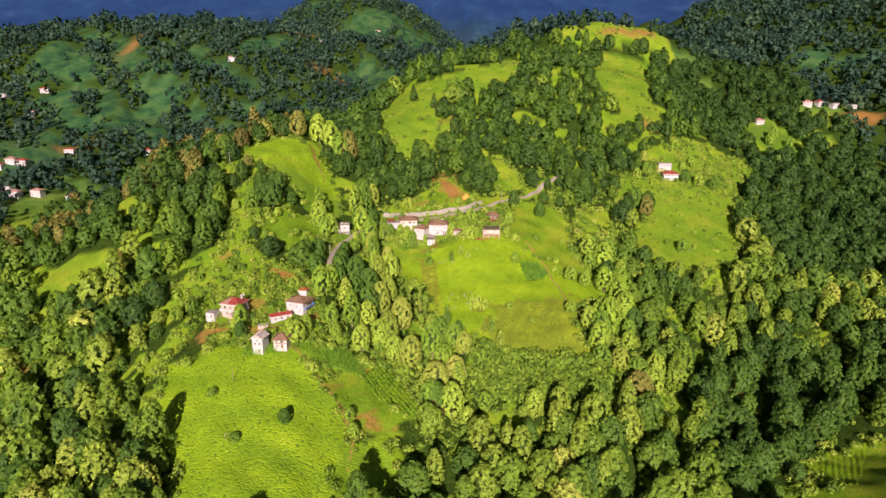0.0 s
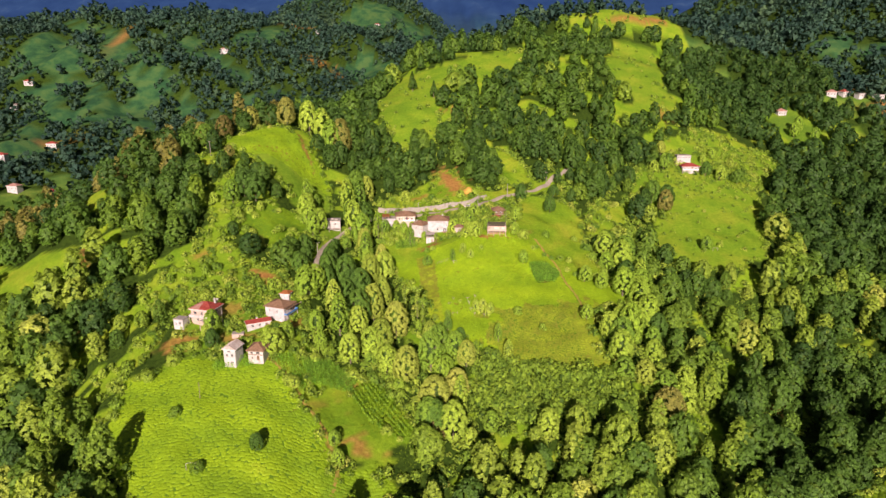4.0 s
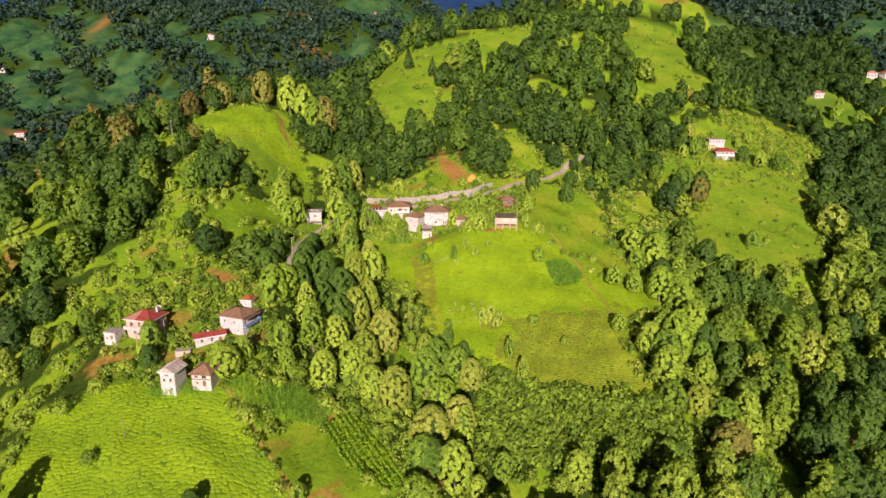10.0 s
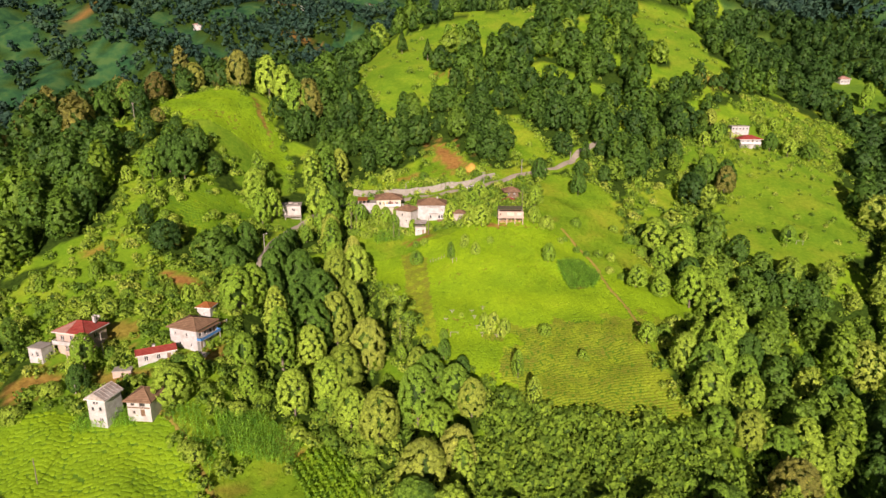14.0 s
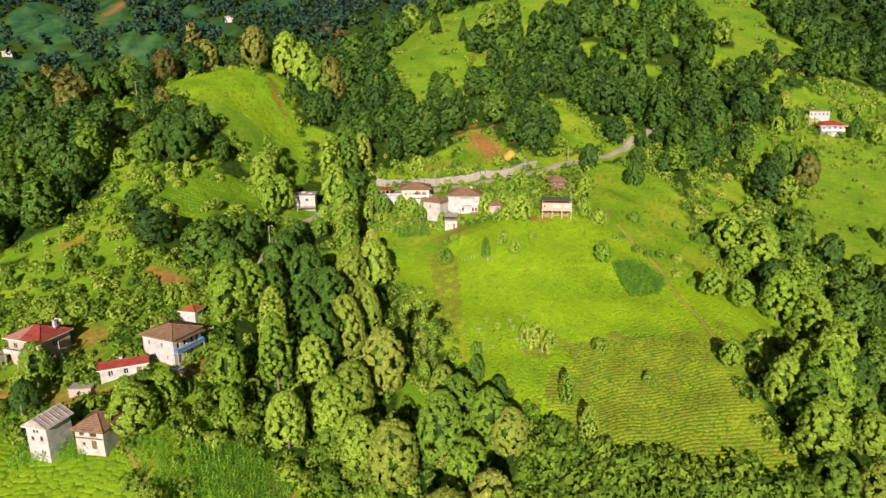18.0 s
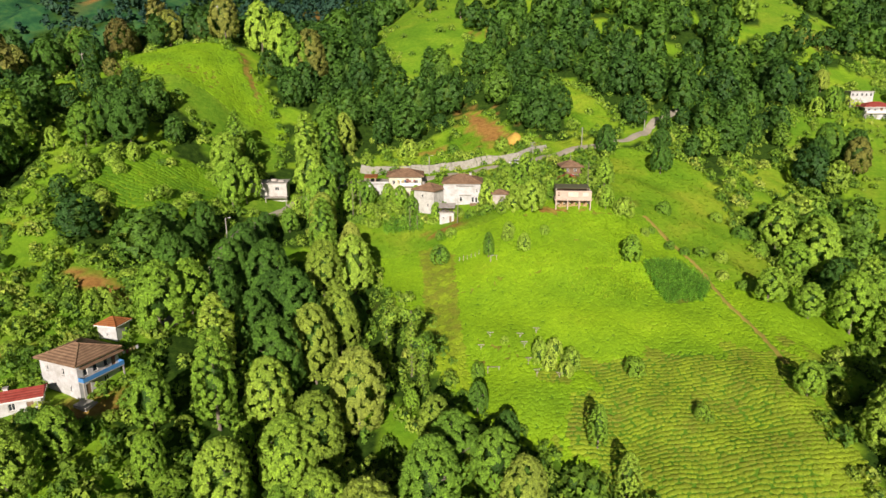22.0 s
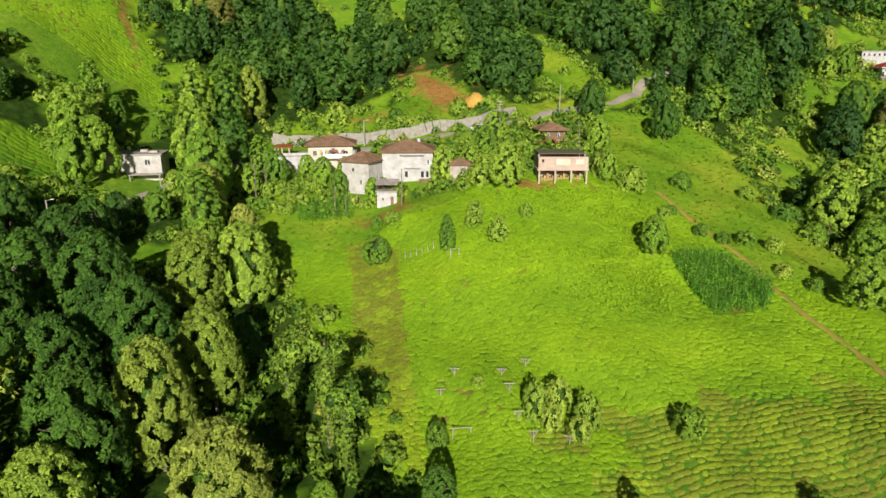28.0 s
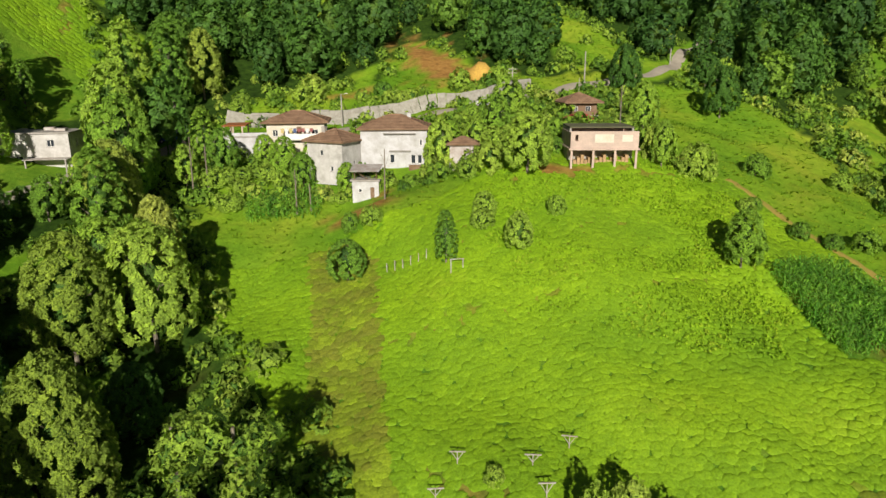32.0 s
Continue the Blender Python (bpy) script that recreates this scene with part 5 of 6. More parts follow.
for nm, poly, step in (("maize", MAIZE_TOP, 0.55), ("maize", MAIZE_LOW, 0.8), ("maize", ROW_CROP, 1.15), ("maize", ((-24, 338), (-13, 339), (-13, 346), (-24, 345)), 0.9), ("maize", ((-80, 234), (-66, 236), (-66, 240), (-80, 239)), 0.9)):
    p = np.array(poly)
    x, y, rs = scatter((p[:, 0].min(), p[:, 1].min(), p[:, 0].max(), p[:, 1].max()), step, 17, 0.25)
    k = inside(poly, x, y)
    x, y = x[k], y[k]
    V, Q, T, tt, F, N = merge(corn, rs.randint(0, 5, len(x)), x, y, land(x, y) - 0.05, rs.uniform(0.8, 1.15, len(x)), rs.uniform(0, 6.28, len(x)), rs.uniform(0, 1, len(x)))
    tagged(new(nm, big_mesh(nm, V, Q, T, leaf_maize, tt)), "dense stand of tall green maize beside the field", "maize", kind="stuff")

# ---- houses ----
def facade(bm, L, H, T, openings, m):
    """A wall L long and H high, its outer face on y = 0, with openings (u0, z0, u1, z1) cut through."""
    us = sorted({-L / 2, L / 2, *[o[0] for o in openings], *[o[2] for o in openings]})
    zs = sorted({-1.5, H, *[o[1] for o in openings], *[o[3] for o in openings]})
    full = {}
    for i, (u0, u1) in enumerate(zip(us, us[1:])):
        for k, (z0, z1) in enumerate(zip(zs, zs[1:])):
            uc, zc = (u0 + u1) / 2, (z0 + z1) / 2
            full[i, k] = not any(o[0] < uc < o[2] and o[1] < zc < o[3] for o in openings)
    vs = {}

    def vert(i, k, back):
        if (i, k, back) not in vs:
            vs[i, k, back] = bm.verts.new(m @ Vector((us[i], T * back, zs[k])))
        return vs[i, k, back]
    for (i, k), solid in full.items():
        if not solid:
            continue
        c = [(i, k), (i + 1, k), (i + 1, k + 1), (i, k + 1)]
        bm.faces.new([vert(*q, 0) for q in c])
        bm.faces.new([vert(*q, 1) for q in c[::-1]])
        for a, b, side in ((0, 1, (i, k - 1)), (1, 2, (i + 1, k)), (2, 3, (i, k + 1)), (3, 0, (i - 1, k))):
            if not full.get(side, False):
                bm.faces.new([vert(*c[b], 0), vert(*c[a], 0), vert(*c[a], 1), vert(*c[b], 1)])


def hip(w, d, rise, over, thick=0.14, gable=False):
    """A roof over a w by d plan with its eaves at z = 0."""
    a, b = w / 2 + over, d / 2 + over
    r = a - 0.02 if gable and w >= d else max(a - b, 0.0)
    s = 0.0
    if w < d:
        r, s = 0.0, (b - 0.02 if gable else b - a)
    bm = bmesh.new()
    lo = [bm.verts.new(v) for v in ((-a, -b, -thick), (a, -b, -thick), (a, b, -thick), (-a, b, -thick))]
    hi = [bm.verts.new(v) for v in ((-a, -b, 0), (a, -b, 0), (a, b, 0), (-a, b, 0))]
    p, q = bm.verts.new((-r, -s, rise)), bm.verts.new((r + 0.001, s + 0.001, rise))
    bm.faces.new(lo[::-1])
    for i in range(4):
        j = (i + 1) % 4
        bm.faces.new((lo[i], lo[j], hi[j], hi[i]))
    if w >= d:
        for f in ((hi[0], hi[1], q, p), (hi[1], hi[2], q), (hi[2], hi[3], p, q), (hi[3], hi[0], p)):
            bm.faces.new(f)
    else:
        for f in ((hi[0], hi[1], p), (hi[1], hi[2], q, p), (hi[2], hi[3], q), (hi[3], hi[0], p, q)):
            bm.faces.new(f)
    return bm, [(hi[k].co.copy(), (q if (hi[k].co.x > 0 if w >= d else hi[k].co.y > 0) else p).co.copy()) for k in range(4)] + [(p.co.copy(), q.co.copy())]


def add_window(root, m, u0, z0, u1, z1, T, door=False, frame_mat=None, shut=False):
    """A window or door set into its opening."""
    f = 0.07
    bars = [(u0, T * 0.4, z0, u0 + f, T * 0.7, z1), (u1 - f, T * 0.4, z0, u1, T * 0.7, z1), (u0 + f, T * 0.4, z0, u1 - f, T * 0.7, z0 + f), (u0 + f, T * 0.4, z1 - f, u1 - f, T * 0.7, z1)]
    if door:
        d = part("door", boxes(*bars, (u0 + f, T * 0.45, z0 + f, u1 - f, T * 0.6, z1 - f), m=m), frame_mat or timber, root)
        part("handle", boxes((u1 - 0.22, T * 0.3, z0 + 1.0, u1 - 0.14, T * 0.45, z0 + 1.06), m=m), dark_void, d)
        return
    if u1 - u0 > 0.8:
        c = (u0 + u1) / 2
        bars.append((c - f / 2, T * 0.4, z0 + f, c + f / 2, T * 0.7, z1 - f))
    w = part("window", boxes(*bars, m=m), frame_mat or white_paint, root)
    part("pane", boxes((u0 + f, T * 0.52, z0 + f, u1 - f, T * 0.56, z1 - f), m=m), glass, w)
    part("sill", boxes((u0 - 0.08, -0.08, z0 - 0.08, u1 + 0.08, T * 0.35, z0 - 0.002), m=m), concrete, w)


def house(name, x, y, turn, w, d, h, label, wall, roof, rise=1.8, over=0.6, z=None, gable=False, front=(), right=(), left=(), back=(), flat=False, frame_mat=None, caps=True, category="house"):
    """A house: four walls with openings, windows, doors and a roof. Openings: (centre, sill, width, height, is a door)."""
    c, s = math.cos(radians(turn)), math.sin(radians(turn))
    if z is None:
        z = max(up(x + (u * c - v * s), y + (u * s + v * c)) for u, v in ((-w / 2, -d / 2), (w / 2, -d / 2))) - 0.1
    root = thing(name, pose(x, y, z, 0, 0, turn), label, category)
    T = 0.25
    sides = (("front", w, pose(0, -d / 2, 0), front), ("back", w, pose(0, d / 2, 0, 0, 0, 180), back), ("right", d - 2 * T, pose(w / 2, 0, 0, 0, 0, 90), right), ("left", d - 2 * T, pose(-w / 2, 0, 0, 0, 0, -90), left))
    for nm, L, m, ops in sides:
        cut = [(u - ww / 2, z0, u + ww / 2, z0 + hh) for u, z0, ww, hh, _ in ops]
        bm = bmesh.new()
        facade(bm, L, h, T, cut, m)
        part("wall", bm, wall, root)
        for o, (u0, z0, u1, z1) in zip(ops, cut):
            add_window(root, m, u0, z0, u1, z1, T, o[4], frame_mat)
    part("floor_slab", boxes((-w / 2 + T, -d / 2 + T, h * 0.48, w / 2 - T, d / 2 - T, h * 0.48 + 0.15)), concrete, root)
    if flat:
        part("roof_slab", boxes((-w / 2 - over, -d / 2 - over, h + 0.002, w / 2 + over, d / 2 + over, h + 0.22)), concrete, root)
    else:
        bm, lines = hip(w, d, rise, over, gable=gable)
        bmesh.ops.translate(bm, verts=bm.verts, vec=(0, 0, h + 0.15))
        rf = part("roof", bm, roof, root)
        bm = bmesh.new()
        a, b = w / 2 + over, d / 2 + over
        for q in ((-a - 0.03, -b - 0.03, h - 0.06, a + 0.03, -b - 0.004, h + 0.13), (-a - 0.03, b + 0.004, h - 0.06, a + 0.03, b + 0.03, h + 0.13), (-a - 0.03, -b, h - 0.06, -a - 0.004, b, h + 0.13), (a + 0.004, -b, h - 0.06, a + 0.03, b, h + 0.13)):
            box(bm, *q)
        part("fascia", bm, timber if roof is tile_brown else white_paint, rf)
        if caps:
            bm = bmesh.new()
            for p, q in lines:
                if (p - q).length > 0.3:
                    rod(bm, p + Vector((0, 0, h + 0.17)), q + Vector((0, 0, h + 0.17)), 0.10, 0.10, 6)
            part("ridge_cap", bm, roof, rf)
    return root


def chimney(root, x, y, z0, z1, wall=None):
    c = part("chimney", boxes((x - 0.3, y - 0.3, z0, x + 0.3, y + 0.3, z1)), wall or plaster, root)
    part("chimney_cap", boxes((x - 0.4, y - 0.4, z1 + 0.002, x + 0.4, y + 0.4, z1 + 0.12)), concrete, c)


def balcony(root, x0, x1, y0, y1, z, rail_mat, posts=True, m=None, height=0.95, drop=0.0):
    """A balcony slab with a railing and posts."""
    b = part("balcony", boxes((x0, y0, z - 0.15, x1, y1, z), m=m), concrete, root)
    part("railing", boxes((x0, y0, z + 0.002, x1, y0 + 0.06, z + height), (x0, y0 + 0.06, z + 0.002, x0 + 0.06, y1, z + height), (x1 - 0.06, y0 + 0.06, z + 0.002, x1, y1, z + height), m=m), rail_mat, b)
    if drop:
        pieces("post", [(u - 0.1, y0 + 0.1, z - drop, u + 0.1, y0 + 0.3, z - 0.152) for u in (x0 + 0.1, x1 - 0.1)], concrete, b, m)
    return b


def washing(x, y, z, turn, n, seed):
    """Clothes on a line."""
    rs = np.random.RandomState(seed)
    root = thing("clothes_line", pose(x, y, z, 0, 0, turn), "washing in mixed colours drying on a line", "washing")
    bm = bmesh.new()
    rod(bm, (-n * 0.35, 0, 0), (n * 0.35, 0, 0), 0.012, seg=5)
    part("line", bm, dark_void, root)
    for i in range(n):
        u, h = (i - (n - 1) / 2) * 0.68, rs.uniform(0.5, 1.0)
        bm = bmesh.new()
        for k in range(4):
            box(bm, u - 0.24 + k * 0.12, -0.02 + 0.03 * (k % 2), -h, u - 0.12 + k * 0.12, 0.01 + 0.03 * (k % 2), -0.01)
        part("garment", bm, cloth[rs.randint(4)], root)


W = lambda u, z, w=0.9, h=1.2: (u, z, w, h, False)
D = lambda u, z=0.0, w=0.95, h=2.05: (u, z, w, h, True)
# upper village
white_house = house("white_house", -2.6, 354.5, -1, 10.4, 8.6, 6.4, "two-storey white plastered house with a brown hipped tile roof", plaster, tile_brown, 1.9, 0.55, z=60.6,
                    front=(W(-0.3, 1.2, 0.75, 1.35), W(3.0, 1.1, 0.75, 1.4), W(4.0, 1.1, 0.7, 1.4), W(-0.2, -0.6, 0.4, 0.45), W(4.2, 3.9, 0.4, 1.0)), right=(W(-2, 1.2), W(1.5, 1.2), W(-2, 3.9), W(1.5, 3.9)), left=(W(0, 3.9), W(0, 1.2)))
pieces("ledge", [(-0.8, -4.75, 3.05, 2.6, -4.302, 3.17), (-1.6, -4.9, 5.75, 3.4, -4.302, 5.85)], concrete, white_house)
balcony(white_house, 2.3, 5.1, -5.3, -4.302, 0.1, timber, drop=1.0)
chimney(white_house, 2.2, 1.2, 7.3, 8.6)
yellow_house = house("cream_house", -20.0, 363.5, 5, 9.6, 8.0, 5.6, "cream and white two-storey house with balcony and brown tile roof", plaster_yellow, tile_brown, 1.7, 0.8, z=61.8,
                     front=(W(-3.4, 3.4, 0.9, 1.1), W(-1.4, 3.2, 0.8, 1.2), D(0.6, 3.0, 0.85, 2.0), W(3.2, 3.4, 1.1, 1.1), W(-2.5, 0.8), W(2.2, 0.8)), right=(W(-1.5, 3.4), W(1.5, 3.4), W(0, 0.8)), left=(W(0, 3.4),))
balcony(yellow_house, -1.6, 4.7, -5.3, -4.002, 2.95, white_paint, drop=3.2)
washing(-19.2, 358.3, 66.6, 5, 8, 3)
annex = house("white_annex", -28.6, 363.0, 6, 7.0, 6.5, 3.6, "low white annex with an open roof terrace", plaster, concrete, z=61.4, flat=True, over=0.15, front=(W(1.4, 0.6, 0.6, 1.0), W(-1.8, 1.0, 0.7, 0.9)), left=(W(0, 1.0),))
part("parapet", boxes((-3.6, -3.35, 3.84, 3.6, -3.2, 4.4), (-3.6, -3.2, 3.84, -3.45, 3.2, 4.4)), plaster, annex)
pieces("terrace_post", [(u - 0.12, -3.3, 4.402, u + 0.12, -3.1, 5.5) for u in (-3.4, -1.9, -0.4)] + [(u - 0.12, 2.9, 3.84, u + 0.12, 3.1, 5.5) for u in (-3.4, -0.4)], plaster_pink, annex)
part("terrace_roof", boxes((-3.7, -3.4, 5.502, 0.2, 3.3, 5.68)), tile_orange, annex)
grey_house = house("grey_house", -11.8, 350.6, -28, 6.4, 6.0, 5.0, "small weathered grey-white house with a brown tile roof", plaster_grey, tile_brown, 1.6, 0.6, z=60.4,
                   front=(W(-0.6, 2.9, 0.6, 0.9), W(1.2, 0.6, 0.5, 0.8)), right=(W(0.4, 1.0, 0.5, 1.0),), left=(W(0, 2.6, 0.5, 0.8),))
chimney(grey_house, -1.4, -0.9, 5.9, 7.0, concrete)
shed = house("small_shed", -6.5, 343.8, -4, 3.9, 3.4, 2.7, "small whitewashed shed with an open attic under tin", plaster, tin, 0.5, 0.25, z=57.6, front=(D(1.0, 0.1, 0.6, 1.7), W(-0.8, 1.0, 0.5, 0.6)), caps=False, flat=True, category="shed")
for u, v in ((-1.6, -1.5), (1.6, -1.5), (-1.6, 1.5), (1.6, 1.5)):
    bm = bmesh.new()
    rod(bm, (u, v, 2.922), (u, v, 4.3 + (0.3 if v > 0 else 0)), 0.07, seg=6)
    part("attic_post", bm, timber, shed)
bm = bmesh.new()
rod(bm, (-1.6, -1.5, 4.2), (0.4, -1.5, 2.96), 0.05, seg=5)
part("attic_brace", bm, timber, shed)
sr = bmesh.new()
box(sr, -2.2, -2.2, 4.32, 2.2, 2.2, 4.38, Matrix.Translation((0, 0, 0.15)) @ Matrix.Rotation(radians(6), 4, "X"))
part("attic_roof", sr, tin, shed)
hut = house("wooden_hut", 7.8, 344.5, -3, 3.9, 3.4, 2.4, "grey wooden hut on stilts with a brown roof", tin, tile_brown, 1.0, 0.5, z=63.0, caps=False, front=(W(0.6, 1.0, 0.5, 0.6),), category="hut")
pieces("stilt", [(u - 0.12, v - 0.12, -3.2, u + 0.12, v + 0.12, -1.502) for u in (-1.7, 1.7) for v in (-1.5, 1.5)], timber, hut)
conc = thing("concrete_building", pose(26.2, 338.0, 63.3, 0, 0, -3), "unfinished pink-plastered concrete building on open columns", "building")
pieces("column", [(u - 0.14, -3.9, -2.5, u + 0.14, -3.62, 2.2) for u in (-4.3, -1.4, 1.5, 4.3)], plaster_pink, conc)
part("back_wall", boxes((-4.45, -1.2, -2.5, 4.45, -0.95, 2.2), (-4.45, -0.95, -2.5, -4.2, 3.6, 2.2), (4.2, -0.95, -2.5, 4.45, 3.6, 2.2)), masonry, conc)
part("floor_slab", boxes((-4.7, -4.1, 2.202, 4.7, 3.8, 2.42)), plaster_pink, conc)
bm = bmesh.new()
facade(bm, 9.0, 0.75, 0.25, [(-3.9, -0.6, -3.5, 0.3)], pose(0, -3.9, 3.922))
part("upper_wall", bm, plaster_pink, conc)
pieces("side_wall", [(-4.5, -3.648, 2.422, -4.25, 3.6, 4.5), (4.25, -3.648, 2.422, 4.5, 3.6, 4.5), (-4.248, 3.35, 2.422, 4.248, 3.6, 4.5)], plaster_pink, conc)
part("roof_slab", boxes((-4.4, -2.4, 5.0, 4.2, 3.7, 5.15)), moss, conc)
pieces("roof_upstand", [(-4.4, -2.2, 4.502, -4.15, 3.6, 4.998), (3.95, -2.2, 4.502, 4.2, 3.6, 4.998)], concrete, conc)
pieces("shutter", [(-1.3, -3.93, 3.2, 1.2, -3.902, 4.3), (2.3, -3.93, 3.3, 3.7, -3.902, 4.2)], plaster_yellow, conc)
pieces("stored_wood", [(-3.8 + 0.5 * i, -2.6, -0.4, -3.38 + 0.5 * i, -1.3, 0.7 + 0.35 * ((i * 7) % 3)) for i in range(15)], light_wood, conc)
tower = house("timber_house", 28.8, 362.0, 4, 5.0, 5.0, 4.0, "dark timber house with open loft and brown roof", timber, tile_brown, 1.5, 0.9, z=66.4, front=(W(-1.2, 2.4, 0.8, 1.1), W(1.0, 2.4, 0.9, 1.1), W(0, 0.5)), right=(W(0, 2.4),))
balcony(tower, -2.6, 2.6, -3.4, -2.502, 2.0, timber, height=0.7)
house("red_roofed_lean_to", 27.4, 355.0, 4, 5.6, 4.0, 3.0, "lean-to with a faded red sheet roof", plaster_grey, tile_red, 1.3, 0.4, z=64.6, caps=False)
mast = thing("aerial_mast", pose(28.8, 362.0, 71.9), "thin metal television aerial on the roof", "aerial")
bm = bmesh.new()
rod(bm, (0, 0, 0), (0, 0, 2.6), 0.04, seg=6)
part("mast", bm, tin, mast)
west_house = house("roadside_house", -58.2, 352.5, 8, 10.5, 6.5, 6.2, "grey-white roadside house with flat roof and sheet canopy", plaster_grey, concrete, z=60.6, flat=True, over=0.25,
                   front=(W(2.6, 4.2, 1.1, 1.1), W(-2.2, 1.6, 1.3, 1.3), W(-0.4, 1.7, 0.8, 1.1)), right=(W(0, 4.0), W(0, 1.6)))
can = bmesh.new()
box(can, -0.6, -6.0, 2.55, 5.6, -3.3, 2.62, Matrix.Rotation(radians(0), 4, "X"))
part("canopy", can, tin, west_house)
pieces("canopy_post", [(-0.4, -5.9, -1.5, -0.2, -5.7, 2.548), (5.2, -5.9, -1.5, 5.4, -5.7, 2.548), (-5.0, -4.4, -1.5, -4.7, -4.1, 2.3)], concrete, west_house)
pieces("roof_box", [(0.5, 0.5, 6.424, 2.0, 1.6, 6.9), (2.6, -1.2, 6.424, 4.2, 0.2, 6.8), (-3, 0, 6.424, -2, 1.2, 6.75)], tin, west_house)
# lower hamlet
big = house("blue_balcony_house", -63.1, 265.2, -20, 8.4, 7.6, 5.6, "white two-storey house with blue balcony and brown tiled hip roof", plaster, tile_brown, 1.5, 0.55, z=47.9,
            front=(W(-2.6, 3.6, 0.5, 0.9), W(1.0, 3.4, 0.5, 1.1), W(-1.2, 1.2, 0.4, 0.7), W(2.2, 1.0, 0.45, 0.8)), right=(D(-2.2, 0.0, 0.9, 1.9), W(-2.4, 3.3, 0.8, 1.2), W(-0.6, 3.3, 0.8, 1.2), W(1.4, 3.3, 0.8, 1.2), D(2.8, 2.9, 0.8, 2.0), W(1.2, 0.8, 0.9, 1.0)))
bm_m = pose(4.2, 0, 0, 0, 0, 90)
balcony(big, -3.8, 3.8, -1.2, -0.002, 2.85, blue_paint, m=bm_m, height=0.7, drop=2.9)
part("balcony_canopy", boxes((-3.9, -1.5, 5.25, 3.9, -0.62, 5.33), m=bm_m), tile_brown, big)
washing(-57.0, 268.2, 52.6, 70, 8, 9)
bm = bmesh.new()
part("terrace", boxes((4.3, -5.4, -1.4, 7.2, 4.2, -0.25)), concrete, big)
house("small_white_building", -63.4, 276.2, -10, 3.8, 3.4, 3.0, "small white outbuilding with an orange tiled roof", plaster, tile_orange, 1.0, 0.35, z=51.2, gable=False, front=(W(0, 1.2, 0.4, 0.5),), category="outbuilding")
lr = house("long_red_shed", -69.8, 257.4, 27, 8.6, 3.6, 2.6, "long low white shed with a bright red sheet roof", plaster, tile_red, 0.8, 0.4, z=46.9, gable=True, front=(W(-2.4, 1.0), W(0.4, 1.0), D(2.8, 0.0)), category="shed")
chimney(lr, -0.4, 0.3, 3.3, 4.0)
house("pump_house", -76.0, 252.5, 10, 4.2, 2.6, 1.7, "low concrete cistern with a flat slab", plaster_pink, concrete, z=45.0, flat=True, over=0.1, category="cistern")
ruin = house("old_stone_house", -64.8, 239.6, -6, 5.4, 6.0, 3.4, "old whitewashed stone house with sagging brown roof", plaster_grey, tile_brown, 1.7, 0.6, z=43.4, front=(D(0.8, -0.2, 1.0, 1.7), W(-1.2, 0.4, 0.5, 0.6), W(-1.4, 2.3, 0.9, 0.6), W(0.8, 2.2, 1.3, 0.8)), frame_mat=timber)
part("loft_board", boxes((-2.6, -3.12, 1.75, 2.6, -3.002, 2.0)), timber, ruin)
wsh = house("tall_white_house", -73.4, 238.4, -12, 4.4, 5.2, 5.6, "tall narrow white house with a ribbed tin gable roof", plaster, tin, 1.5, 0.45, z=42.0, gable=True,
            front=(W(-1.0, 3.0, 0.6, 0.7), W(0.9, 3.1, 0.6, 0.8), W(-0.45, 4.6, 0.5, 0.5), W(0.25, 4.6, 0.45, 0.5), W(0.6, 0.7, 0.35, 0.5), W(1.1, 0.7, 0.35, 0.5)), frame_mat=dark_void, caps=False)
for sx in (-1, 1):
    for k in range(7):
        bm = bmesh.new()
        rod(bm, (sx * 2.62, -2.9 + k * 0.97, 5.80), (sx * 0.02, -2.9 + k * 0.97, 7.32), 0.06, seg=5)
        part("roof_rib", bm, tin, wsh)
gab = bmesh.new()
for yy in (-2.6, 2.35):
    v = [gab.verts.new(p) for p in ((-2.2, yy, 5.6), (2.2, yy, 5.6), (0, yy, 6.85), (-2.2, yy + 0.25, 5.6), (2.2, yy + 0.25, 5.6), (0, yy + 0.25, 6.85))]
    for f in ((0, 1, 2), (5, 4, 3), (0, 3, 4, 1), (1, 4, 5, 2), (2, 5, 3, 0)):
        gab.faces.new([v[i] for i in f])
part("gable_end", gab, plaster, wsh)
red = house("red_roofed_house", -91.0, 263.0, -14, 8.8, 7.2, 5.6, "half-built house with a red and faded pink roof", plaster_pink, tile_red, 1.9, 0.6, z=47.6,
            front=(W(-2.6, 3.4, 1.2, 1.3), W(0.2, 3.2, 0.9, 1.8), W(2.6, 3.4, 1.0, 1.3), D(1.4, 0.1, 1.1, 2.0), W(-1.6, 0.9)), right=(W(0, 3.4, 1.4, 1.3), D(-1.2, 0.0)))
balcony(red, -4.4, 4.4, -5.0, -3.602, 2.8, plaster, drop=2.9)
chimney(red, 2.8, 1.8, 6.4, 8.3)
hp, lines = hip(8.8, 7.2, 1.9, 0.62)
bmesh.ops.bisect_plane(hp, geom=hp.verts[:] + hp.edges[:] + hp.faces[:], plane_co=(-0.6, 0, 0), plane_no=(1, 0, 0), clear_outer=True)
bmesh.ops.translate(hp, verts=hp.verts, vec=(0, 0, 5.6 + 0.19))
part("faded_roof_half", hp, tile_pink, red, "sun-faded pink half of the roof")
part("porch_roof", boxes((1.2, -7.0, 2.4, 4.6, -5.02, 2.5)), tin, red)
pieces("porch_post", [(1.3, -6.9, -1.5, 1.5, -6.7, 2.398), (4.3, -6.9, -1.5, 4.5, -6.7, 2.398)], plaster_pink, red)
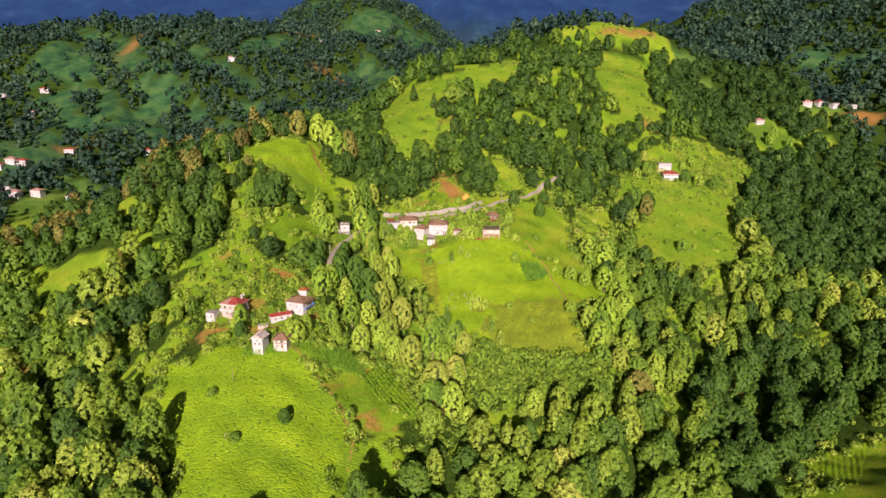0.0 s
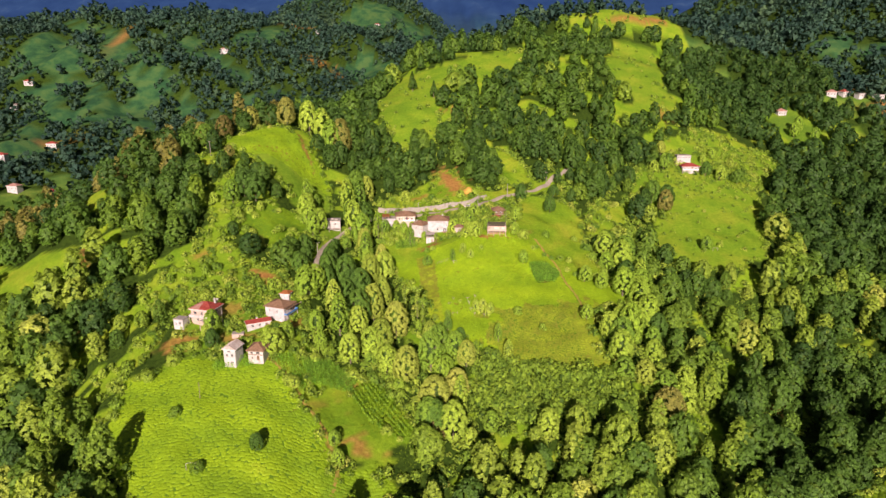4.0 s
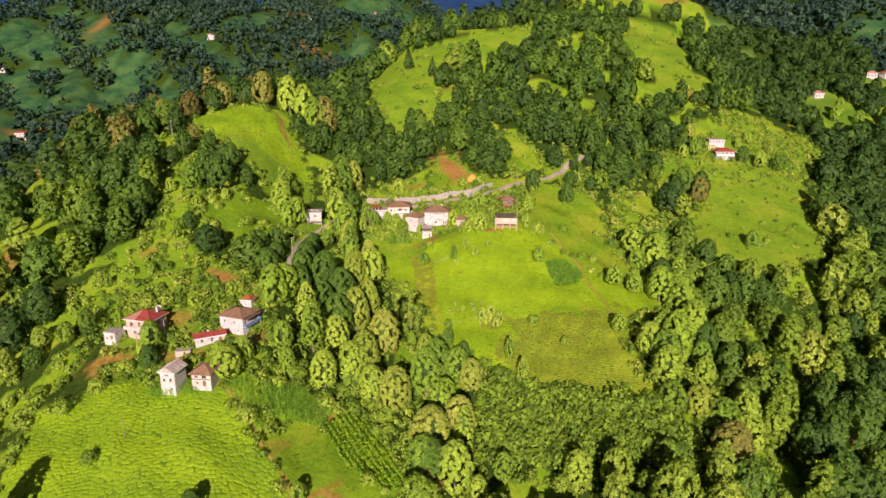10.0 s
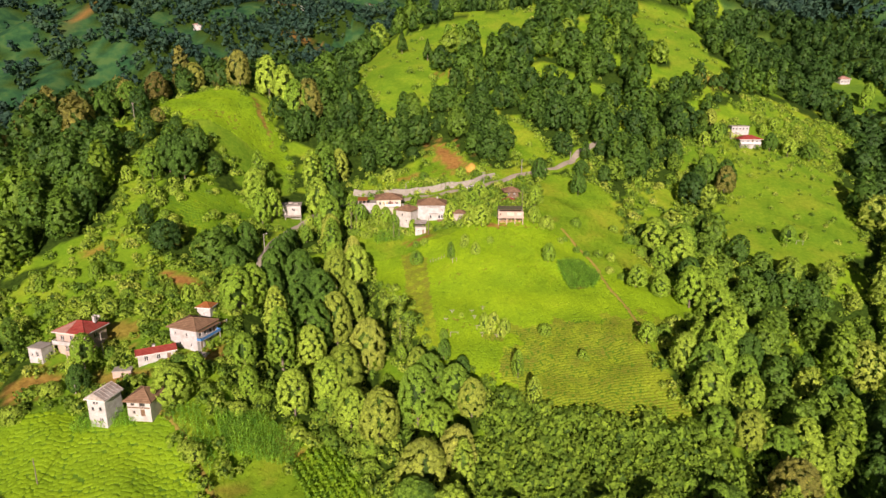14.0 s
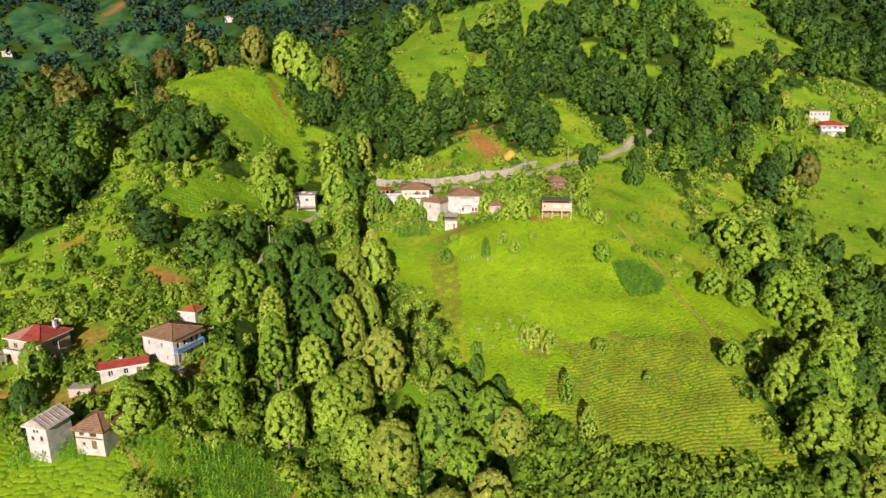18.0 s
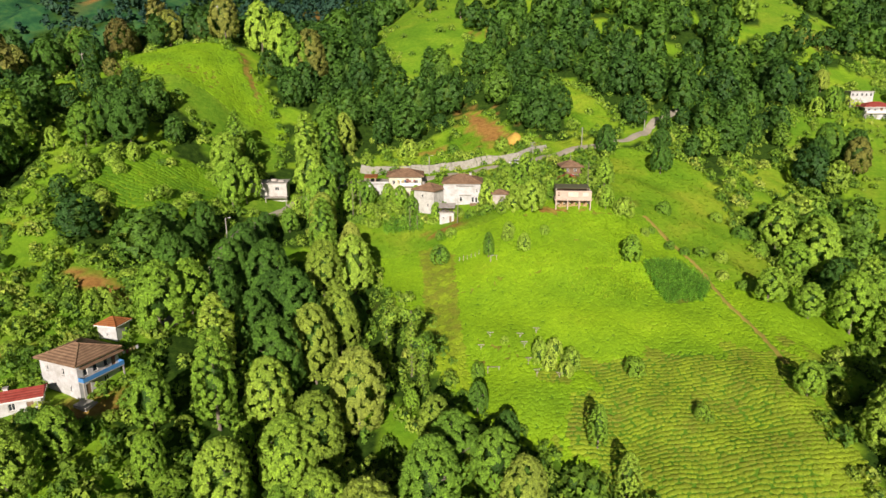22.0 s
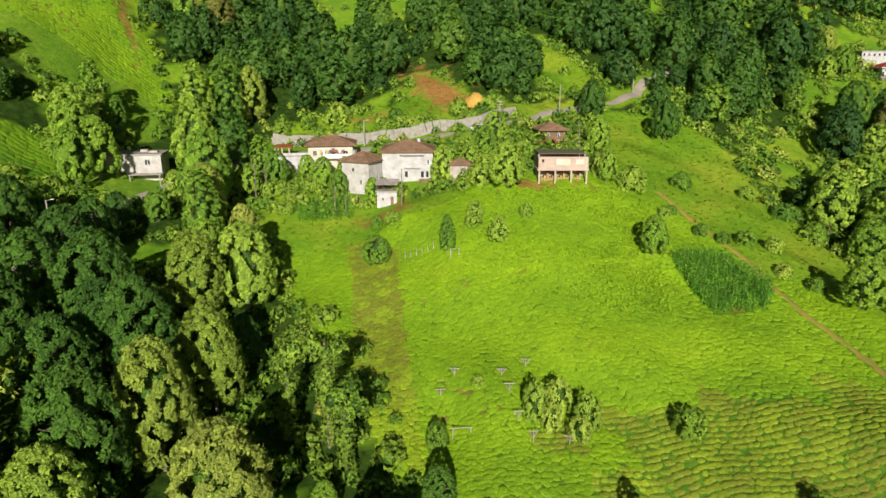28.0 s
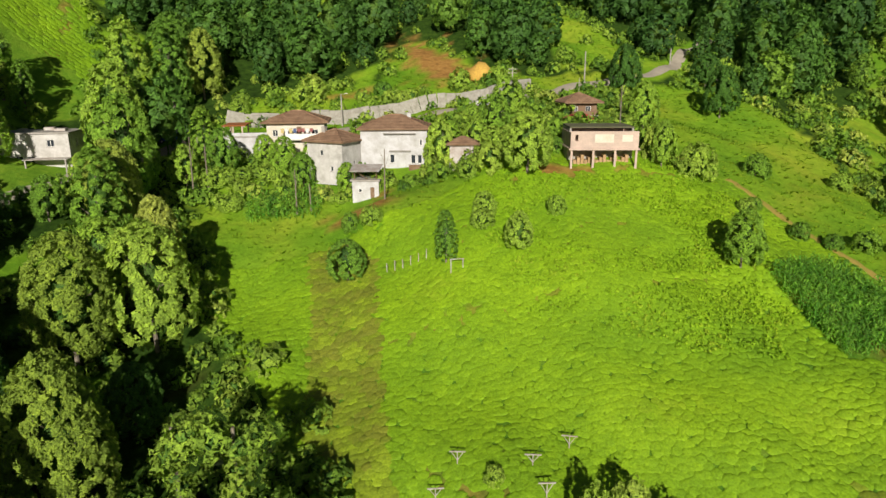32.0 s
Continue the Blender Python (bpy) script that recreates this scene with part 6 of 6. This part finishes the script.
house("white_side_building", -99.5, 259.0, -14, 4.0, 3.6, 3.2, "small white flat-roofed side building", plaster, concrete, z=46.8, flat=True, over=0.1, front=(W(0.6, 1.2), W(-1.0, 1.2, 0.6, 0.7)), category="outbuilding")
solar = thing("solar_panel", pose(-88.0, 264.5, 54.6, 35, 0, -14), "tilted solar water heater panel on the roof", "solar panel")
part("collector", boxes((-0.9, -0.9, 0, 0.9, 0.9, 0.08)), dark_void, solar)
part("tank", boxes((-0.9, 0.95, 0.1, 0.9, 1.4, 0.5)), white_paint, solar)
# farm on the shoulder
farm = house("red_roofed_farmhouse", 153.4, 431.6, -4, 9.6, 6.6, 4.2, "white farmhouse with a balcony and a red hipped roof", plaster, tile_red, 1.7, 0.9, front=(W(-3.4, 2.5), W(-1.2, 2.5), D(1.0, 2.15), W(3.2, 2.5), W(-2.4, 0.5), W(2.4, 0.5)))
balcony(farm, -4.7, 4.7, -4.4, -3.302, 2.05, white_paint, drop=2.15)
house("long_white_barn", 152.8, 442.2, -2, 8.6, 4.6, 3.8, "long white barn with a row of windows", plaster, concrete, flat=True, over=0.3, front=tuple(W(-3.4 + 1.7 * i, 2.2, 0.8, 1.0) for i in range(5)), category="barn")
house("farm_shed", 148.6, 437.2, 0, 4.2, 2.4, 2.3, "small white shed behind the farmhouse", plaster, concrete, flat=True, over=0.2, front=(W(0, 0.8),), category="shed")
# far hamlets
FAR = ((-542, 814, 1), (-497, 824, 0), (-494, 783, 2), (-407, 702, 0), (-313, 683, 0), (-285, 699, 0), (-439, 653, 2), (-428, 653, 0), (-388, 574, 2), (-372, 581, 2), (-341, 582, 0), (-401, 585, 1), (-123, 1285, 0), (319, 575, 2), (331, 577, 0), (340, 570, 1), (353, 567, 1), (264, 545, 2), (-291, 921, 2), (-184, 1027, 1), (-448, 645, 0), (-410, 577, 1))
for i, (fx, fy, k) in enumerate(FAR):
    house("far_house", fx, fy, (i * 37) % 40 - 20, (9.4 + (i * 3) % 3) * (0.75 if fx > 200 else 1), 7 if fx < 200 else 5, 4.8 + 0.6 * (i % 2) if fx < 200 else 3.2, ("white distant house with a red roof", "white flat-roofed distant house", "whitish distant house with a pinkish tile roof")[k], plaster, (tile_red, concrete, tile_pink)[k], 1.9, 0.6, flat=k == 1, caps=False,
          front=(W(-3.2, 3.0, 1.1, 1.2), W(0, 3.0, 1.1, 1.2), W(3.2, 3.0, 1.1, 1.2), W(-2.8, 0.7, 1.1, 1.2), W(2.4, 0.7, 1.1, 1.2)) if fx < 200 else (W(-2.2, 1.1, 1.0, 1.2), W(0, 1.1, 1.0, 1.2), W(2.2, 1.1, 1.0, 1.2)))

# ---- retaining wall ----
def wall_line(name, line, height, thick, label, mat, drop=0.6, cat="wall"):
    p = []
    for (x0, y0), (x1, y1) in zip(line, line[1:]):
        k = max(int(math.hypot(x1 - x0, y1 - y0) / 1.6), 1)
        p += [(x0 + (x1 - x0) * i / k, y0 + (y1 - y0) * i / k) for i in range(k)]
    p.append(line[-1])
    root = thing(name, pose(*p[0], up(*p[0])), label, cat, kind="structure")
    rs = np.random.RandomState(4)
    base = Vector((*p[0], up(*p[0])))
    for (x0, y0), (x1, y1) in zip(p, p[1:]):
        L, a = math.hypot(x1 - x0, y1 - y0), math.atan2(y1 - y0, x1 - x0)
        m = Matrix.Translation(Vector(((x0 + x1) / 2, (y0 + y1) / 2, up((x0 + x1) / 2, (y0 + y1) / 2))) - base) @ Matrix.Rotation(a, 4, "Z") @ Matrix.Rotation(-math.atan2(up(x1, y1) - up(x0, y0), L), 4, "Y")
        z = -drop
        while z < height - 0.2:
            h = rs.uniform(0.35, 0.55)
            bm = bmesh.new()
            j = rs.uniform(-0.03, 0.03)
            box(bm, -L / 2, -thick / 2 + j, z, L / 2, thick / 2, min(z + h, height) - 0.02, m)
            part("stone_course", bm, mat, root)
            z += h
    return root


wall_line("retaining_wall", ((-36, 375.0), (-26, 375.6), (-8, 375.8), (8, 375.2), (15, 377.0), (20, 381), (24, 384)), 2.7, 0.5, "long pale stone retaining wall above the village road", masonry)

# ---- poles, cars, small things ----
def pole(x, y, h, arms=1, lamp=False, turn=0, label="grey concrete utility pole beside the road"):
    root = thing("utility_pole", pose(x, y, up(x, y), 0, 0, turn), label, "pole", "utility poles")
    bm = bmesh.new()
    rod(bm, (0, 0, -0.8), (0, 0, h), 0.17, 0.10, 8)
    part("shaft", bm, concrete, root)
    for i in range(arms):
        z = h - 0.4 - 0.7 * i
        arm = part("crossarm", boxes((-0.8, -0.06, z, 0.8, 0.06, z + 0.1)), tin, root)
        bm = bmesh.new()
        for u in (-0.7, 0.0, 0.7):
            rod(bm, (u, 0, z + 0.1), (u, 0, z + 0.3), 0.05, 0.03, 6)
        part("insulator", bm, dark_void, arm)
    if lamp:
        bm = bmesh.new()
        rod(bm, (0, 0, h - 0.1), (0.9, 0, h + 0.15), 0.03, seg=6)
        a = part("lamp_arm", bm, tin, root)
        part("lamp_head", boxes((0.8, -0.1, h + 0.08, 1.3, 0.1, h + 0.2)), white_paint, a)


pole(-13.6, 374.3, 6.0, 0, True)
pole(18.6, 372.0, 7.2, 2)
pole(60.3, 405, 6.5, 1)
pole(-58.5, 319, 6.0, 0, True)
pole(-85.0, 247, 6.5, 1)
pole(-83.6, 258.4, 6.5, 0)
pole(-128, 385, 8.0, 1, label="grey concrete utility pole on the ridge")
pole(36, 388, 6.5, 0)


def car(x, y, turn, paint, label):
    root = thing("car", pose(x, y, up(x, y) + 0.14, 0, 0, turn), label, "car", "parked cars")
    bm = bmesh.new()
    prof = ((-2.1, 0.35), (-2.1, 0.85), (-1.2, 0.98), (1.9, 0.95), (2.1, 0.8), (2.1, 0.35))
    for s in (-0.85, 0.85):
        bm.faces.new([bm.verts.new((u, s, z)) for u, z in prof])
    v = list(bm.verts)
    k = len(prof)
    for i in range(k):
        bm.faces.new((v[i], v[(i + 1) % k], v[k + (i + 1) % k], v[k + i]))
    part("body", bm, paint, root)
    bm = bmesh.new()
    lo = [bm.verts.new(q) for q in ((-1.2, -0.8, 0.97), (1.8, -0.8, 0.95), (1.8, 0.8, 0.95), (-1.2, 0.8, 0.97))]
    hi = [bm.verts.new(q) for q in ((-0.45, -0.62, 1.42), (1.35, -0.62, 1.40), (1.35, 0.62, 1.40), (-0.45, 0.62, 1.42))]
    bm.faces.new(hi)
    for i in range(4):
        bm.faces.new((lo[i], lo[(i + 1) % 4], hi[(i + 1) % 4], hi[i]))
    part("windows", bm, glass, root)
    part("roof", boxes((-0.47, -0.64, 1.424, 1.37, 0.64, 1.48)), paint, root)
    for u in (-1.35, 1.3):
        for s in (-0.82, 0.82):
            bm = bmesh.new()
            rod(bm, (u, s - 0.1, 0.32), (u, s + 0.1, 0.32), 0.32, seg=14)
            w = part("wheel", bm, rubber, root)
            bm = bmesh.new()
            rod(bm, (u, s - 0.11, 0.32), (u, s + 0.11, 0.32), 0.18, seg=10)
            part("rim", bm, tin, w)
    part("headlight", boxes((-2.13, -0.75, 0.6, -2.102, -0.4, 0.75)), white_paint, root)
    part("headlight", boxes((-2.13, 0.4, 0.6, -2.102, 0.75, 0.75)), white_paint, root)
    pieces("bumper", [(-2.2, -0.8, 0.35, -2.132, 0.8, 0.52), (2.102, -0.8, 0.35, 2.2, 0.8, 0.52)], dark_void, root)


car(-56.3, 293, 85, car_paint[0], "white car parked on the lane under trees")
car(-41.5, 367.5, 60, car_paint[1], "silver car parked at the roadside")
car(-43.5, 364.0, 60, car_paint[2], "blue car parked at the roadside")
car(13.5, 372.2, 4, car_paint[0], "white car parked below the retaining wall")


def hay_heap(x, y, h, w):
    """A rounded heap of straw."""
    rs = np.random.RandomState(31)
    root = thing("hay_heap", pose(x, y, up(x, y)), "tall rounded heap of golden straw on the bank", "hay heap")
    bm = bmesh.new()
    bmesh.ops.create_icosphere(bm, subdivisions=3, radius=1)
    for v in bm.verts:
        k = 1 + 0.10 * rs.uniform(-1, 1)
        g = 1 - 0.35 * max(v.co.z, 0)
        v.co = Vector((v.co.x * w / 2 * k * g, v.co.y * w / 2 * k * g, max(v.co.z, -0.3) * h * 0.8 * k + 0.2 * h))
    part("heap", bm, straw, root, smooth=True)
    bm = bmesh.new()
    rod(bm, (0, 0, h * 0.5), (0.05, 0, h * 1.15), 0.05, seg=6)
    part("stake", bm, timber, root)


hay_heap(14.2, 389.5, 3.6, 6.4)


def tripod(x, y, h, turn):
    """A T-shaped wooden rack in the field."""
    root = thing("field_rack", pose(x, y, up(x, y), 0, 0, turn), "weathered grey wooden T-shaped rack standing in tea", "rack", "wooden racks in the field")
    bm = bmesh.new()
    rod(bm, (0, 0, -0.4), (0, 0, h), 0.05, 0.04, 7)
    part("post", bm, tin, root)
    part("crossbar", boxes((-0.68, -0.05, h - 0.02, 0.68, 0.05, h + 0.06)), tin, root)
    bm = bmesh.new()
    rod(bm, (-0.5, 0, h), (0, 0, h * 0.4), 0.03, seg=5)
    rod(bm, (0.5, 0, h), (0, 0, h * 0.4), 0.03, seg=5)
    part("brace", bm, tin, root)


for i, (fx, fy) in enumerate(((17.4, 284), (11.8, 287.5), (11.2, 291.5), (10.6, 294.6), (14.0, 296.5), (13.2, 284.5), (2.6, 293.5), (4.5, 296.0))):
    tripod(fx, fy, 1.15 + 0.2 * (i % 3), (i * 23) % 30 - 15)


def gate_frame(x, y, w, h, turn, label):
    root = thing("goal_frame", pose(x, y, up(x, y), 0, 0, turn), label, "frame", "wooden frames in the field")
    for s in (-w / 2, w / 2):
        bm = bmesh.new()
        rod(bm, (s, 0, -0.4), (s, 0, h), 0.06, seg=6)
        part("post", bm, tin, root)
    bm = bmesh.new()
    rod(bm, (-w / 2 - 0.15, 0, h), (w / 2 + 0.15, 0, h), 0.05, seg=6)
    part("crossbar", bm, tin, root)


gate_frame(5.0, 287.2, 2.2, 1.2, 5, "weathered grey wooden frame in the field")
gate_frame(5.6, 318.6, 1.4, 1.5, 10, "small grey wooden frame in the field")
gate_frame(-74, 196, 2.6, 2.0, 20, "pale wooden frame in the lower field")
gate_frame(141, 352, 2.6, 1.8, 0, "pale wooden frame on the meadow")
posts = thing("fence", pose(0, 322.5, up(0, 322.5)), "short row of grey wooden fence posts", "fence")
for i in range(6):
    bm = bmesh.new()
    px, py = -2.6 + 0.95 * i, 0.1 * (i % 2)
    g = up(px, 322.5 + py) - up(0, 322.5)
    rod(bm, (px, py, g - 0.4), (px, py, g + 1.3), 0.06, 0.05, 6)
    part("post", bm, tin, posts)
# dead trunks and bean poles round the gardens
for i, (fx, fy, h) in enumerate(((-3.6, 338, 7.0), (-16.5, 340.5, 6.5), (-14.5, 341, 4.0), (8.6, 338.8, 3.2), (31.5, 346, 8.5), (-31, 347, 7.5), (-80, 222, 6.0), (-33, 346, 9.0))):
    root = thing("bare_trunk", pose(fx, fy, up(fx, fy), 0, 0, i * 50), "thin bare grey tree trunk beside the gardens", "trunk", "bare trunks")
    bm = bmesh.new()
    rod(bm, (0, 0, -0.5), (0.15, 0.1, h), 0.13, 0.06, 7)
    part("stem", bm, bark, root)
    bm = bmesh.new()
    rod(bm, (0.1, 0, h * 0.6), (0.7, 0.2, h * 0.85), 0.04, 0.02, 5)
    rod(bm, (0.1, 0, h * 0.75), (-0.5, -0.2, h * 0.95), 0.04, 0.02, 5)
    part("branch", bm, bark, root)


# ivy-clad trunks in the ravine
for i, (fx, fy, h) in enumerate(((-16.2, 290, 11), (-11, 287.5, 12), (-8.5, 283.5, 9), (-70, 364, 8))):
    root = thing("ivy_clad_tree", pose(fx, fy, up(fx, fy), 0, 0, i * 70), "tall trunk wrapped in bright green ivy", "tree", "ivy-clad trees")
    rs = np.random.RandomState(900 + i)
    bm = bmesh.new()
    rod(bm, (0, 0, -0.8), (0, 0, h * 1.15), 0.28, 0.12, 8)
    part("trunk", bm, bark, root)
    V, Q, T, F, N = foliage(rs, [(rs.uniform(-0.3, 0.3), rs.uniform(-0.3, 0.3), h * (0.08 + 0.9 * k / 9), 0.95 + 0.25 * rs.uniform()) for k in range(10)], 70, 0.45)
    part("ivy", big_mesh("ivy", V, Q, T, leaf["ivy"], inner=F, normals=N), None, root)
    V, Q, T, F, N = foliage(rs, [(rs.uniform(-1.6, 1.6), rs.uniform(-1.6, 1.6), h * (0.98 + 0.18 * k / 7), 1.1 + 0.5 * rs.uniform()) for k in range(7)], 60, 0.5)
    part("crown", big_mesh("crown", V, Q, T, leaf["mid"], inner=F, normals=N), None, root)
